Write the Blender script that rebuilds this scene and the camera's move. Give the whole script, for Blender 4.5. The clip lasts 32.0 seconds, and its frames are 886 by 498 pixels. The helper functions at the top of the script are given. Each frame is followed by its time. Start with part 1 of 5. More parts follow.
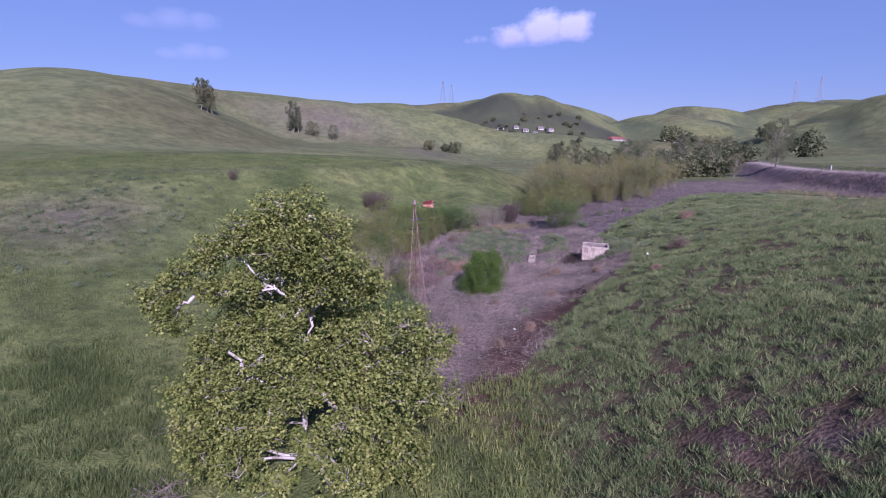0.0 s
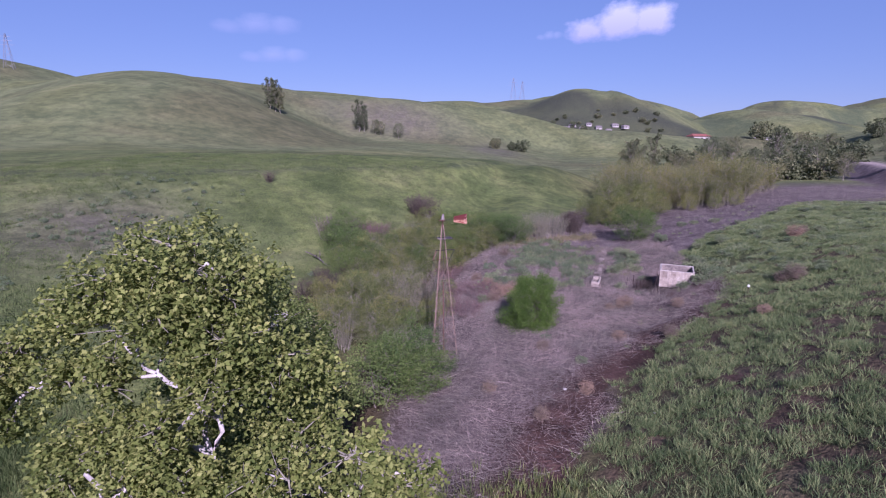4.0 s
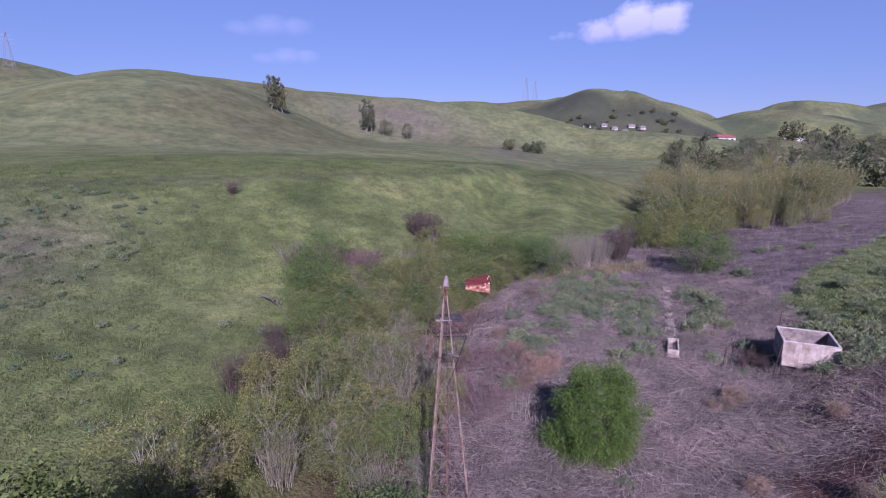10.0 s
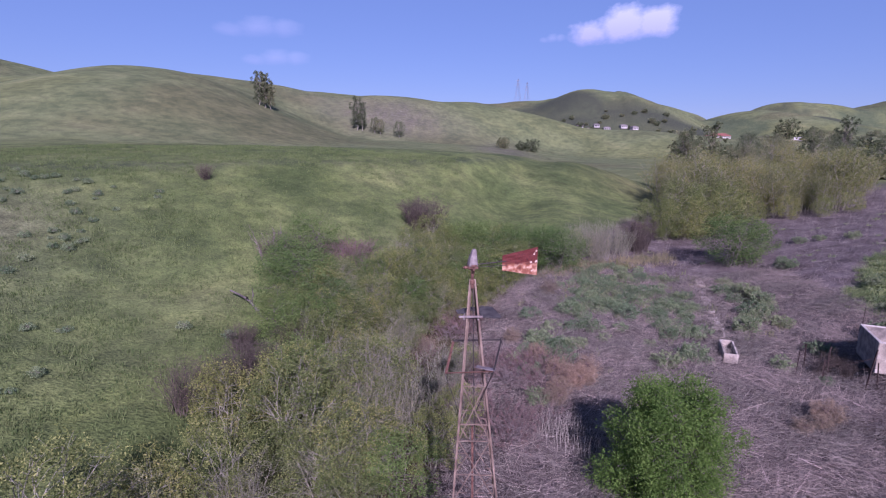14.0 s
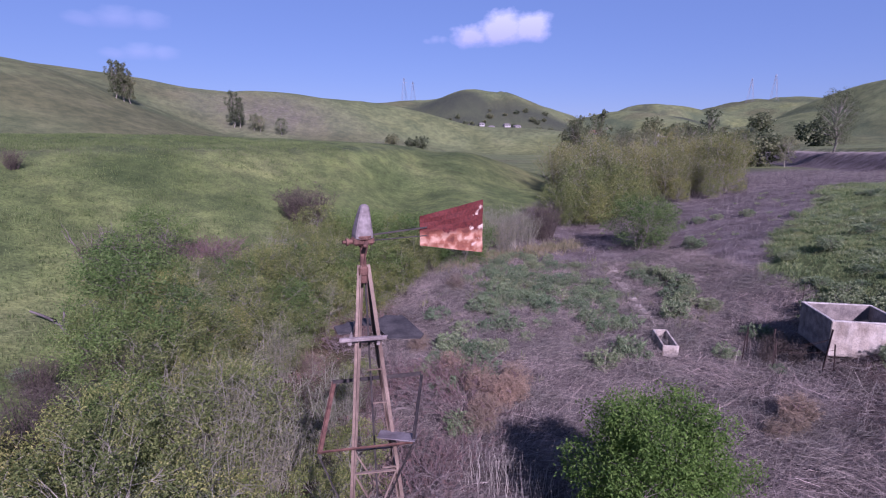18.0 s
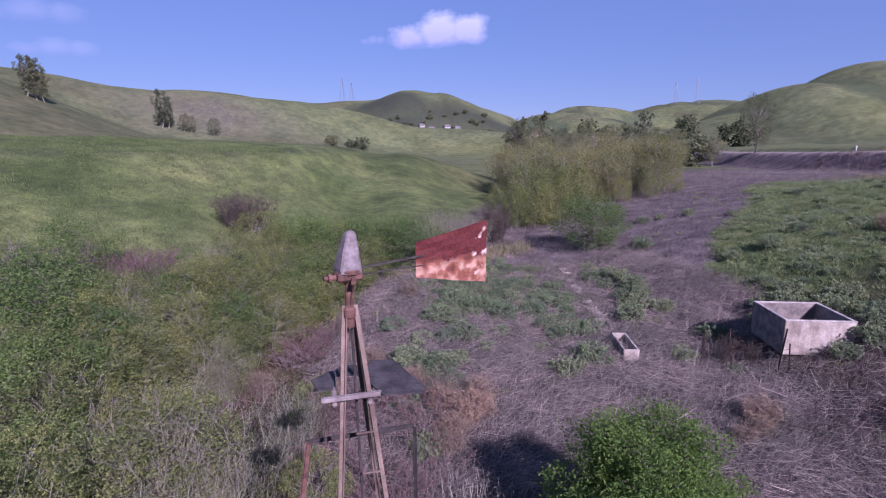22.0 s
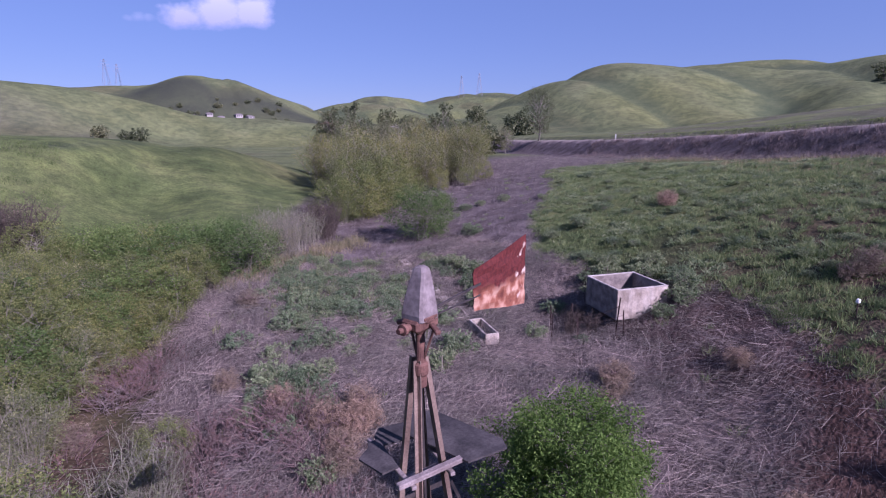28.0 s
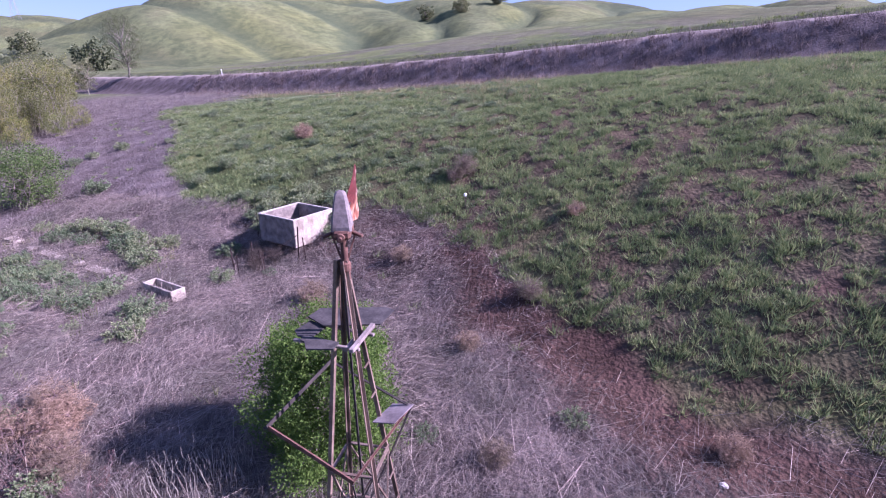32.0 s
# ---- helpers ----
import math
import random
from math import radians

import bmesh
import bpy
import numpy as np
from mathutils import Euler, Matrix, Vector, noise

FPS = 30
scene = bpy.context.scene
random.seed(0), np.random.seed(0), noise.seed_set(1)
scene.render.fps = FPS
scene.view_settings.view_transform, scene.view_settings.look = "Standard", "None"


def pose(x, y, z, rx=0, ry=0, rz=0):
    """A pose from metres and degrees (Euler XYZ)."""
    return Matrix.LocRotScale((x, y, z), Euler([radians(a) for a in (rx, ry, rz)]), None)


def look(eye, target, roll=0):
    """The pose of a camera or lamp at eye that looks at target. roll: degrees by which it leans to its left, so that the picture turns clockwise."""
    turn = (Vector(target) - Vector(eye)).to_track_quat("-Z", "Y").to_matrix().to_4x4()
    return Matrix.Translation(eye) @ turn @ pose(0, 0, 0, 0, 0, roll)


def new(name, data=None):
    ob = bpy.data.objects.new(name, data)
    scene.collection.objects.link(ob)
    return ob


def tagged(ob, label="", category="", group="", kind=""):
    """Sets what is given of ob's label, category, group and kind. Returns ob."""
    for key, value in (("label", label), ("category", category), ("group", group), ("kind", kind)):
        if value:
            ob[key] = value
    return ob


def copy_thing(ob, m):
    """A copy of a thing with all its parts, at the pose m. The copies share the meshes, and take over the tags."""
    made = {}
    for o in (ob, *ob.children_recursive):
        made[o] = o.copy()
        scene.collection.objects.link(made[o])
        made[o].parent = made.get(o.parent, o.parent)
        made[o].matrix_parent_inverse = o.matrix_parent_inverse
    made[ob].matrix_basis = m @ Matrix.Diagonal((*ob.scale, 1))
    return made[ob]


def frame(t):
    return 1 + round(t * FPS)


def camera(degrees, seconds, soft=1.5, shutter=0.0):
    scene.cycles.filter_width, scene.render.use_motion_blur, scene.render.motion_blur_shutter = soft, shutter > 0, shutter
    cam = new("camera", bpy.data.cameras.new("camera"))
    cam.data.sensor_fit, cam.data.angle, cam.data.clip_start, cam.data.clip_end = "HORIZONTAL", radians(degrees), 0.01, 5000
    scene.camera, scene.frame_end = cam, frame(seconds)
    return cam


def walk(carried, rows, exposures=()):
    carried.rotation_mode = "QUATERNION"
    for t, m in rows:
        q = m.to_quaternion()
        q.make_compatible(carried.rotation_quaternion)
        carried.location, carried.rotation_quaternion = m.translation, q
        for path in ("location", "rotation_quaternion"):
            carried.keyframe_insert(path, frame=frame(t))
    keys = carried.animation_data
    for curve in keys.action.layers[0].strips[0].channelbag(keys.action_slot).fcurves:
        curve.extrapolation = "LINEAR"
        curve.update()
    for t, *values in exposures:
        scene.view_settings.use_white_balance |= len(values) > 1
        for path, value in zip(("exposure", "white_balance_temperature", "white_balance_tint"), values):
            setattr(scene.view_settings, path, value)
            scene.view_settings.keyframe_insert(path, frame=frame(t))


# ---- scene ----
cam = camera(79.2, 32.0, soft=1.15)
PATH = [
    (0, (0.274, 3.376, 18.267), (0.253, 5.338, 17.876), 0.6),
    (1, (0.909, 5.222, 18.338), (0.884, 7.183, 17.943), 0.5),
    (2, (1.533, 7.304, 18.321), (1.483, 9.264, 17.926), 0.5),
    (2.5, (1.855, 8.462, 18.345), (1.675, 10.415, 17.947), 0.5),
    (3, (2.035, 9.629, 18.312), (1.823, 11.577, 17.914), 0.6),
    (3.5, (2.166, 10.892, 18.299), (1.916, 12.837, 17.901), 0.6),
    (5.5, (2.043, 16.461, 18.697), (1.753, 18.398, 18.291), 0.3),
    (6, (1.833, 18.051, 18.526), (1.542, 19.989, 18.125), 0.5),
    (7, (1.411, 20.854, 18.741), (1.116, 22.79, 18.34), 0.4),
    (8, (1.008, 23.462, 18.7), (0.705, 25.398, 18.304), 0.5),
    (9, (0.603, 25.525, 18.591), (0.293, 27.46, 18.195), 0.4),
    (10, (0.274, 27.354, 18.305), (-0.039, 29.29, 17.909), 0.4),
    (11, (-0.03, 28.885, 17.896), (-0.342, 30.821, 17.503), 0.3),
    (12, (-0.468, 30.265, 17.425), (-0.777, 32.201, 17.035), 0.3),
    (13, (-0.863, 31.505, 16.882), (-1.172, 33.443, 16.494), 0.3),
    (14, (-1.383, 32.822, 16.207), (-1.665, 34.764, 15.819), 0.4),
    (14.5, (-1.63, 33.493, 15.87), (-1.762, 35.451, 15.484), 0.3),
    (15, (-1.848, 33.991, 15.586), (-1.758, 35.952, 15.201), 0.1),
    (15.5, (-1.965, 34.658, 15.244), (-1.669, 36.599, 14.861), 0.1),
    (17.5, (-1.764, 37.865, 14.614), (-1.637, 39.822, 14.227), 0.0),
    (18, (-1.841, 38.452, 14.569), (-1.727, 40.411, 14.184), 0.0),
    (19, (-2.103, 38.845, 14.524), (-2.009, 40.805, 14.144), -0.0),
    (20, (-2.201, 39.087, 14.543), (-2.053, 41.045, 14.161), 0.0),
    (21, (-2.305, 39.334, 14.621), (-2.014, 41.275, 14.239), -0.0),
    (22, (-2.338, 39.635, 14.663), (-2.011, 41.57, 14.281), -0.1),
    (22.5, (-2.459, 39.866, 14.685), (-2.03, 41.782, 14.303), 0.0),
    (23, (-2.473, 40.166, 14.691), (-1.989, 42.069, 14.309), -0.2),
    (24, (-2.79, 40.676, 14.741), (-2.276, 42.571, 14.358), -0.1),
    (24.5, (-2.866, 40.843, 14.742), (-2.349, 42.737, 14.36), -0.2),
    (26.5, (-3.138, 40.987, 14.739), (-2.574, 42.868, 14.358), -0.1),
    (27, (-3.361, 41.054, 14.746), (-2.681, 42.896, 14.365), -0.3),
    (27.5, (-3.703, 41.12, 14.805), (-2.878, 42.901, 14.422), -0.3),
    (28, (-4.076, 41.231, 14.807), (-3.087, 42.917, 14.386), -0.5),
    (28.5, (-4.532, 41.374, 14.896), (-3.495, 42.972, 14.288), -0.5),
    (29, (-4.952, 41.434, 14.938), (-3.851, 42.969, 14.279), -0.6),
    (29.5, (-5.36, 41.544, 14.967), (-4.083, 42.934, 14.306), -0.7),
    (30, (-5.914, 41.708, 14.965), (-4.348, 42.763, 14.306), -0.8),
    (30.5, (-6.274, 41.823, 14.937), (-4.611, 42.716, 14.277), -1.0),
    (31, (-6.468, 41.858, 14.989), (-4.776, 42.697, 14.328), -0.9),
    (31.5, (-6.519, 41.761, 15.032), (-4.774, 42.48, 14.369), -1.1),
    (32, (-6.723, 41.847, 15.044), (-4.945, 42.484, 14.384), -0.9),
]
walk(cam, [(t, look(eye, target, roll)) for t, eye, target, roll in PATH],
     exposures=[(0, 0.90, 5440, 51), (27.5, 0.85, 5440, 51), (28.5, 1.01, 5440, 52), (30, 1.50, 5440, 54), (31, 1.75, 5440, 54), (32, 1.75, 5440, 54)])

# ---- light ----
SUN_AZ, SUN_EL = 164.0, 33.0  # degrees clockwise from +y, degrees up
world = bpy.data.worlds.new("world")
scene.world = world
world.use_nodes = True
wn, wl = world.node_tree.nodes, world.node_tree.links
sky = wn.new("ShaderNodeTexSky")
sky.sky_type = "NISHITA"
sky.sun_disc = False
sky.sun_elevation, sky.sun_rotation = radians(SUN_EL), radians(SUN_AZ)
sky.air_density, sky.dust_density, sky.ozone_density = 1.0, 0.0, 4.0
wn["Background"].inputs["Strength"].default_value = 0.041
# thin even haze: most of the sky takes the colour that it has low over the horizon
low_sky = wn.new("ShaderNodeTexSky")
low_sky.sky_type, low_sky.sun_disc = "NISHITA", False
low_sky.sun_elevation, low_sky.sun_rotation = sky.sun_elevation, sky.sun_rotation
low_sky.air_density, low_sky.dust_density, low_sky.ozone_density = 1.0, 0.0, 4.0
aim = wn.new("ShaderNodeCombineXYZ")
for socket, value in zip(aim.inputs, (0.17, 0.96, 0.2)):
    socket.default_value = value
wl.new(aim.outputs[0], low_sky.inputs["Vector"])
veil, even = wn.new("ShaderNodeMix"), wn.new("ShaderNodeMix")
veil.data_type = even.data_type = "RGBA"
veil.blend_type = "MULTIPLY"
veil.inputs[0].default_value, even.inputs[0].default_value = 1.0, 0.5
veil.inputs[7].default_value = (1.15, 1.06, 1.12, 1)
wl.new(low_sky.outputs["Color"], veil.inputs[6])
wl.new(sky.outputs["Color"], even.inputs[6])
wl.new(veil.outputs[2], even.inputs[7])
wl.new(even.outputs[2], wn["Background"].inputs["Color"])
sun = bpy.data.lights.new("sun", "SUN")
sun.energy, sun.angle, sun.color = 4.6, radians(0.6), (1.0, 0.94, 0.86)
sun_ob = new("sun", sun)
a, e = radians(SUN_AZ), radians(SUN_EL)
sun_dir = Vector((math.sin(a) * math.cos(e), math.cos(a) * math.cos(e), math.sin(e)))
sun_ob.matrix_world = look(sun_dir * 300, (0, 0, 0))


# ---- small numeric helpers ----
rng = np.random.default_rng(7)


def smooth(lo, hi, x):
    t = np.clip((x - lo) / (hi - lo), 0, 1)
    return t * t * (3 - 2 * t)


def vnoise(x, y, scale, seed=0):
    """Smooth value noise, 0 to 1."""
    x, y = np.asarray(x, float) / scale, np.asarray(y, float) / scale
    xi, yi = np.floor(x), np.floor(y)
    u, v = x - xi, y - yi
    u, v = u * u * (3 - 2 * u), v * v * (3 - 2 * v)

    def h(i, j):
        n = np.sin(i * 127.1 + j * 311.7 + seed * 74.7) * 43758.5453
        return n - np.floor(n)

    return (h(xi, yi) * (1 - u) + h(xi + 1, yi) * u) * (1 - v) + (h(xi, yi + 1) * (1 - u) + h(xi + 1, yi + 1) * u) * v


def fnoise(x, y, scale, seed=0):
    return 0.55 * vnoise(x, y, scale, seed) + 0.3 * vnoise(x, y, scale * 0.47, seed + 3) + 0.15 * vnoise(x, y, scale * 0.21, seed + 5)


# ---- terrain ----
# each hill: centre x, y, radius x, y, turn in degrees, height
HILLS = [
    (-195.6, 300.2, 113.5, 198.8, 23.5, 35.3),
    (-58.0, 114.5, 97.1, 68.9, 6.5, 12.4),
    (-445.7, 355.7, 280.7, 198.3, -5.2, 66.3),
    (-92.2, 384.6, 148.7, 74.0, 10.1, 27.6),
    (53.0, 406.4, 174.3, 69.0, -17.2, 16.1),
    (111.5, 881.7, 171.4, 227.4, 20.7, 82.2),
    (363.0, 967.8, 233.4, 270.6, -4.1, 49.0),
    (-43.0, 999.8, 133.6, 313.2, -20.4, 56.9),
    (-383.7, 701.1, 597.5, 362.3, 3.6, 65.9),
    (589.5, 1370.8, 216.7, 260.3, -77.7, 88.4),
    (967.3, 1457.4, 371.6, 615.5, 23.7, 112.2),
    (191.5, 1770.5, 619.8, 381.3, -0.4, 141.2),
    (270.4, 308.7, 130.3, 125.2, -65.9, 32.0),
    (465.8, 363.6, 261.4, 154.9, 24.1, 48.7),
    (700.7, 119.2, 253.8, 234.6, 4.7, 55.6),
    (835.6, 483.6, 324.8, 257.2, 31.0, 63.1),
    (197.7, 75.4, 113.8, 128.2, 0.4, 6.0),
    (255.7, 31.8, 116.5, 121.4, 1.3, 3.3),
    (461.9, 188.8, 230.9, 160.4, 3.3, 35.5),
    (438.9, -8.1, 215.3, 299.7, 9.7, 14.4),
    (-12.6, 115.1, 60.7, 21.2, 36.8, 5.3),
]
YK = [-60, 20, 33, 50, 62, 78, 110, 160, 260]
XF = [3, 4.2, 4.8, 11, 13.3, 13.5, 18, 32, 75]
YR = [-60, 0, 28, 50, 79, 114, 150, 260]
XR = [24, 42, 50, 57, 66, 77, 90, 135]
# right edge of the dead stalks
YD = [25, 31.7, 37, 40.7, 43.5, 48.3, 53, 58, 67, 73.7, 82, 97]
XD = [2, 4, 6.3, 8, 10, 14.2, 17.0, 17.8, 18, 24, 32, 45]
ZR = [24, 20, 18, 16.4, 14.6, 13.4, 12.8, 12]


def creek_x(y):
    return -8.5 + 2.0 * np.sin(y * 0.045) + np.where(y > 55, (y - 55) * 0.16, 0)


def height(x, y):
    x, y = np.asarray(x, float), np.asarray(y, float)
    z = 5.38 + 0.012 * np.clip(y - 45, -60, 400)
    xf, xr, zr = np.interp(y, YK, XF), np.interp(y, YR, XR), np.interp(y, YR, ZR)
    t = (x - xf) / (xr - 10 - xf)
    t = np.clip(0.5 * (t + np.sqrt(t * t + 0.0012)), 0, 1)
    z = z + (zr - 3 - z) * (1 - (1 - t) ** 2.1) + 3 * smooth(xr - 9, xr - 3, x) + 0.8 * smooth(xr + 2.4, xr + 4.5, x) + 0.03 * np.clip(x - xr - 4, 0, 300)
    xc = creek_x(y)
    z = z - 2.2 * smooth(-30, 20, y) * (1 - smooth(110, 170, y)) * np.exp(-(((x - xc) / 4.5) ** 2))
    left = np.clip(xc - 4 - x, 0, None)
    z = z + 0.16 * left * (1 - np.exp(-left / 12)) * np.exp(-left / 160) * smooth(-120, 60, y)
    for cx, cy, rx, ry, rot, h in HILLS:
        c, s = math.cos(radians(rot)), math.sin(radians(rot))
        u, v = ((x - cx) * c + (y - cy) * s) / rx, (-(x - cx) * s + (y - cy) * c) / ry
        z = z + h * np.clip(1 - u * u - v * v, 0, None) ** 2
    # the near spur on the left levels out into a terrace
    over = np.clip(z - 12.1, 0, None)
    near = (1 - smooth(130, 220, np.hypot(x, y - 45))) * (1 - smooth(5, 25, x))
    return z - near * 0.84 * (over - 2 * np.tanh(over / 2))


def spur(x, y):
    """Rounded spurs with narrow gullies between them, running down towards the valley: 1 on a crest, 0 in a gully."""
    a = np.arctan2(x, np.asarray(y, float) - 45)
    return np.abs(np.sin(17 * a + 9 * fnoise(x, y, 210, 12))) ** 0.8


def relief(x, y):
    """Fine unevenness on top of the large forms, fading out with distance."""
    d = np.hypot(x - 0, y - 45)
    near = np.clip(1.6 - d / 160, 0, 1)
    z = 0.35 * (fnoise(x, y, 5.0, 1) - 0.5) * near + 0.16 * (fnoise(x, y, 1.1, 2) - 0.5) * np.clip(1.4 - d / 60, 0, 1)
    far = smooth(120, 500, d)
    foot = np.interp(y, YK, XF)
    z = z + 0.40 * (fnoise(x, y, 1.4, 6) - 0.5) * smooth(foot, foot + 3, x) * (1 - smooth(foot + 30, foot + 40, x)) * np.clip(1.5 - d / 60, 0, 1)
    return z + far * (2.5 * (fnoise(x, y, 90, 9) - 0.5) + 1.0 * (fnoise(x, y, 24, 8) - 0.5)) + (2.0 + 9.0 * fnoise(x, y, 150, 15)) * (spur(x, y) - 0.7) * smooth(110, 260, x) * smooth(170, 330, d)


def ground_z(x, y):
    return height(x, y) + relief(x, y)


def gz(x, y):
    return float(ground_z(x, y))


def dry_zone(x, y, cover=False):
    """1 where dead mustard stalks cover the flat, the bank and one patch on the hill."""
    xf, xr, xc = np.interp(y, YK, XF), np.interp(y, YR, XR), creek_x(y)
    xc = xc + 0.45 * np.clip(y - 68, 0, None)
    n = fnoise(x, y, 6.0, 21) - 0.5
    flat = smooth(xc + 1.2, xc + 3.4, x + 3 * n) * (1 - smooth(-0.6, 0.9, x - np.interp(y, YD, XD) + 3.5 * n)) * smooth(30.2, 32.4, y + 3 * n) * (1 - smooth(98, 125, y))
    bank = smooth(xr - 12.5, xr - 9.5, x + 4 * n) * (1 - smooth(xr - 2.6, xr - 2.0, x)) * smooth(-25, -5, y) * (1 - smooth(170, 230, y))
    valley = smooth(84, 97, y + 8 * n) * (1 - smooth(118, 150, y)) * smooth(xf + 10, xf + 18, x + 6 * n) * (1 - smooth(xr - 4, xr - 2, x))
    if cover:
        return np.clip(np.maximum.reduce([flat, bank, valley]), 0, 1)
    bare = 0.95 * np.exp(-(((x - 10.2) / 1.9) ** 2 + ((y - 20) / 2.6) ** 2)) + 0.95 * np.exp(-(((x - 14.4) / 1.9) ** 2 + ((y - 22.2) / 1.4) ** 2)) + 0.9 * np.exp(-(((x - 12.3) / 1.3) ** 2 + ((y - 18.6) / 1.3) ** 2))
    bare = np.clip(bare * (0.15 + 1.5 * fnoise(x, y, 1.3, 25)), 0, 0.85)
    under = (0.3 + 0.9 * smooth(-0.1, 0.2, fnoise(x, y, 3.0, 22) - 0.5)) * smooth(xf - 0.5, xf + 3, x) * (1 - smooth(xf + 12, xf + 22, x)) * smooth(5, 14, y) * (1 - smooth(46, 62, y)) * 0.3
    beyond = 0.45 * smooth(0.47, 0.6, fnoise(x * 0.5, y, 9.0, 24)) * smooth(xr + 5, xr + 9, x) * (1 - smooth(xr + 70, xr + 120, x)) * smooth(-20, 20, y) * (1 - smooth(150, 200, y))
    hill = 0.5 * np.exp(-(((x + 39) / 9) ** 2 + ((y - 58) / 10) ** 2)) + 0.5 * (1 - smooth(0, 26, np.hypot(x + 12, (y - 300) * 0.4))) + 0.6 * np.exp(-(((x + 82) / 42) ** 2 + ((y - 348) / 24) ** 2))
    return np.clip(np.maximum.reduce([flat, bank, valley, bare, under, beyond, hill * (0.55 + 0.9 * (n + 0.5))]), 0, 1)


def soil_zone(x, y):
    xf, xr = np.interp(y, YK, XF), np.interp(y, YR, XR)
    n = fnoise(x, y, 3.2, 31) - 0.5
    track = np.exp(-(((x - np.interp(y, YD, XD) + 0.9 + 2.8 * n) / 2.2) ** 2)) * smooth(24, 30, y) * (1 - smooth(47, 54, y))
    slope = smooth(0.16, 0.32, n) * smooth(xf, xf + 3, x) * (1 - smooth(xf + 14, xf + 24, x)) * (1 - smooth(44, 56, y))
    spots = sum(np.exp(-(((x - a) / 1.5 + 1.2 * n) ** 2 + ((y - b) / 1.9) ** 2)) for a, b in ((15.3, 36.8), (13.1, 31.8), (11.4, 35.6), (10.9, 22.2), (4.0, 33.4), (3.6, 26.2), (8.0, 41.6)))
    clods = (0.45 + 0.8 * fnoise(x, y, 1.2, 34)) * 0.80 * smooth(xf - 1.5, xf + 3.0, x + 6 * n) * smooth(0, 14, y + 10 * n) * (1 - smooth(xf + 22, xf + 34, x)) * (1 - smooth(52, 66, y))
    # brown creek soil; its dark tone also paints the shade between the shrubs
    bed = 0.85 * np.exp(-(((x - creek_x(y)) / 3.2) ** 2)) * smooth(28, 36, y) * (1 - smooth(66, 78, y)) * (0.7 + 0.6 * (n + 0.5))
    return np.clip(np.maximum.reduce([1.2 * track, 0.9 * slope, 0.95 * spots, clods, bed]), 0, 1)


def bare_zone(x, y):
    """The part of the soil on which hardly anything grows."""
    return smooth(0.82, 1.0, soil_zone(x, y))


def road_zone(x, y):
    d = x - np.interp(y, YR, XR)
    return smooth(-3.75, -3.4, d) * (1 - smooth(1.2, 1.8, d)) * smooth(-60, -20, y) * (1 - smooth(200, 260, y))


def weed_zone(x, y):
    """1 where low broad-leafed weeds grow among the dead stalks."""
    n = fnoise(x, y, 4.0, 41) - 0.5
    line = 9.4 + 0.22 * (y - 60)
    a = np.exp(-(((x - 4.5) / 4.5) ** 2 + ((y - 73) / 5.5) ** 2)) + np.exp(-(((x - line - 2.4) / 1.5) ** 2 + ((y - 68) / 4.6) ** 2)) + np.exp(-(((x - line + 2.2) / 1.5) ** 2 + ((y - 68) / 6) ** 2))
    a = a + 0.9 * np.exp(-(((x - 0.5) / 1.8) ** 2 + ((y - 60.3) / 2.6) ** 2)) + 0.7 * np.exp(-(((x - 3.5) / 3) ** 2 + ((y - 66.5) / 3) ** 2))
    return np.clip(1.3 * a * (0.55 + 1.6 * n), 0, 1)


# ---- materials ----
def material(name, rough=0.8, metal=0.0):
    m = bpy.data.materials.new(name)
    m.use_nodes = True
    b = m.node_tree.nodes["Principled BSDF"]
    b.inputs["Roughness"].default_value, b.inputs["Metallic"].default_value = rough, metal
    b.inputs["Specular IOR Level"].default_value = 0.25
    return m, m.node_tree.nodes, m.node_tree.links, b


def node(nodes, kind, **values):
    n = nodes.new(kind)
    for key, v in values.items():
        n.inputs[key.replace("_", " ")].default_value = v
    return n


def ramp(nodes, links, fac, stops):
    r = nodes.new("ShaderNodeValToRGB")
    while len(r.color_ramp.elements) < len(stops):
        r.color_ramp.elements.new(0.5)
    for el, (p, c) in zip(r.color_ramp.elements, stops):
        el.position, el.color = p, (*c, 1)
    links.new(fac, r.inputs["Fac"])
    return r.outputs["Color"]


def mix(nodes, links, fac, c1, c2, blend="MIX"):
    m = nodes.new("ShaderNodeMix")
    m.data_type, m.blend_type = "RGBA", blend
    for socket, v in ((m.inputs[0], fac), (m.inputs[6], c1), (m.inputs[7], c2)):
        if isinstance(v, (int, float)):
            socket.default_value = v
        elif isinstance(v, tuple):
            socket.default_value = (*v, 1)
        else:
            links.new(v, socket)
    return m.outputs[2]


def noise_of(nodes, links, scale, detail=4.0, coord="Object"):
    tc = nodes.new("ShaderNodeTexCoord")
    n = node(nodes, "ShaderNodeTexNoise", Scale=scale, Detail=detail)
    links.new(tc.outputs[coord], n.inputs["Vector"])
    return n.outputs["Fac"]


def bump(nodes, links, bsdf, fac, strength, distance):
    b = node(nodes, "ShaderNodeBump", Strength=strength, Distance=distance)
    links.new(fac, b.inputs["Height"])
    links.new(b.outputs["Normal"], bsdf.inputs["Normal"])


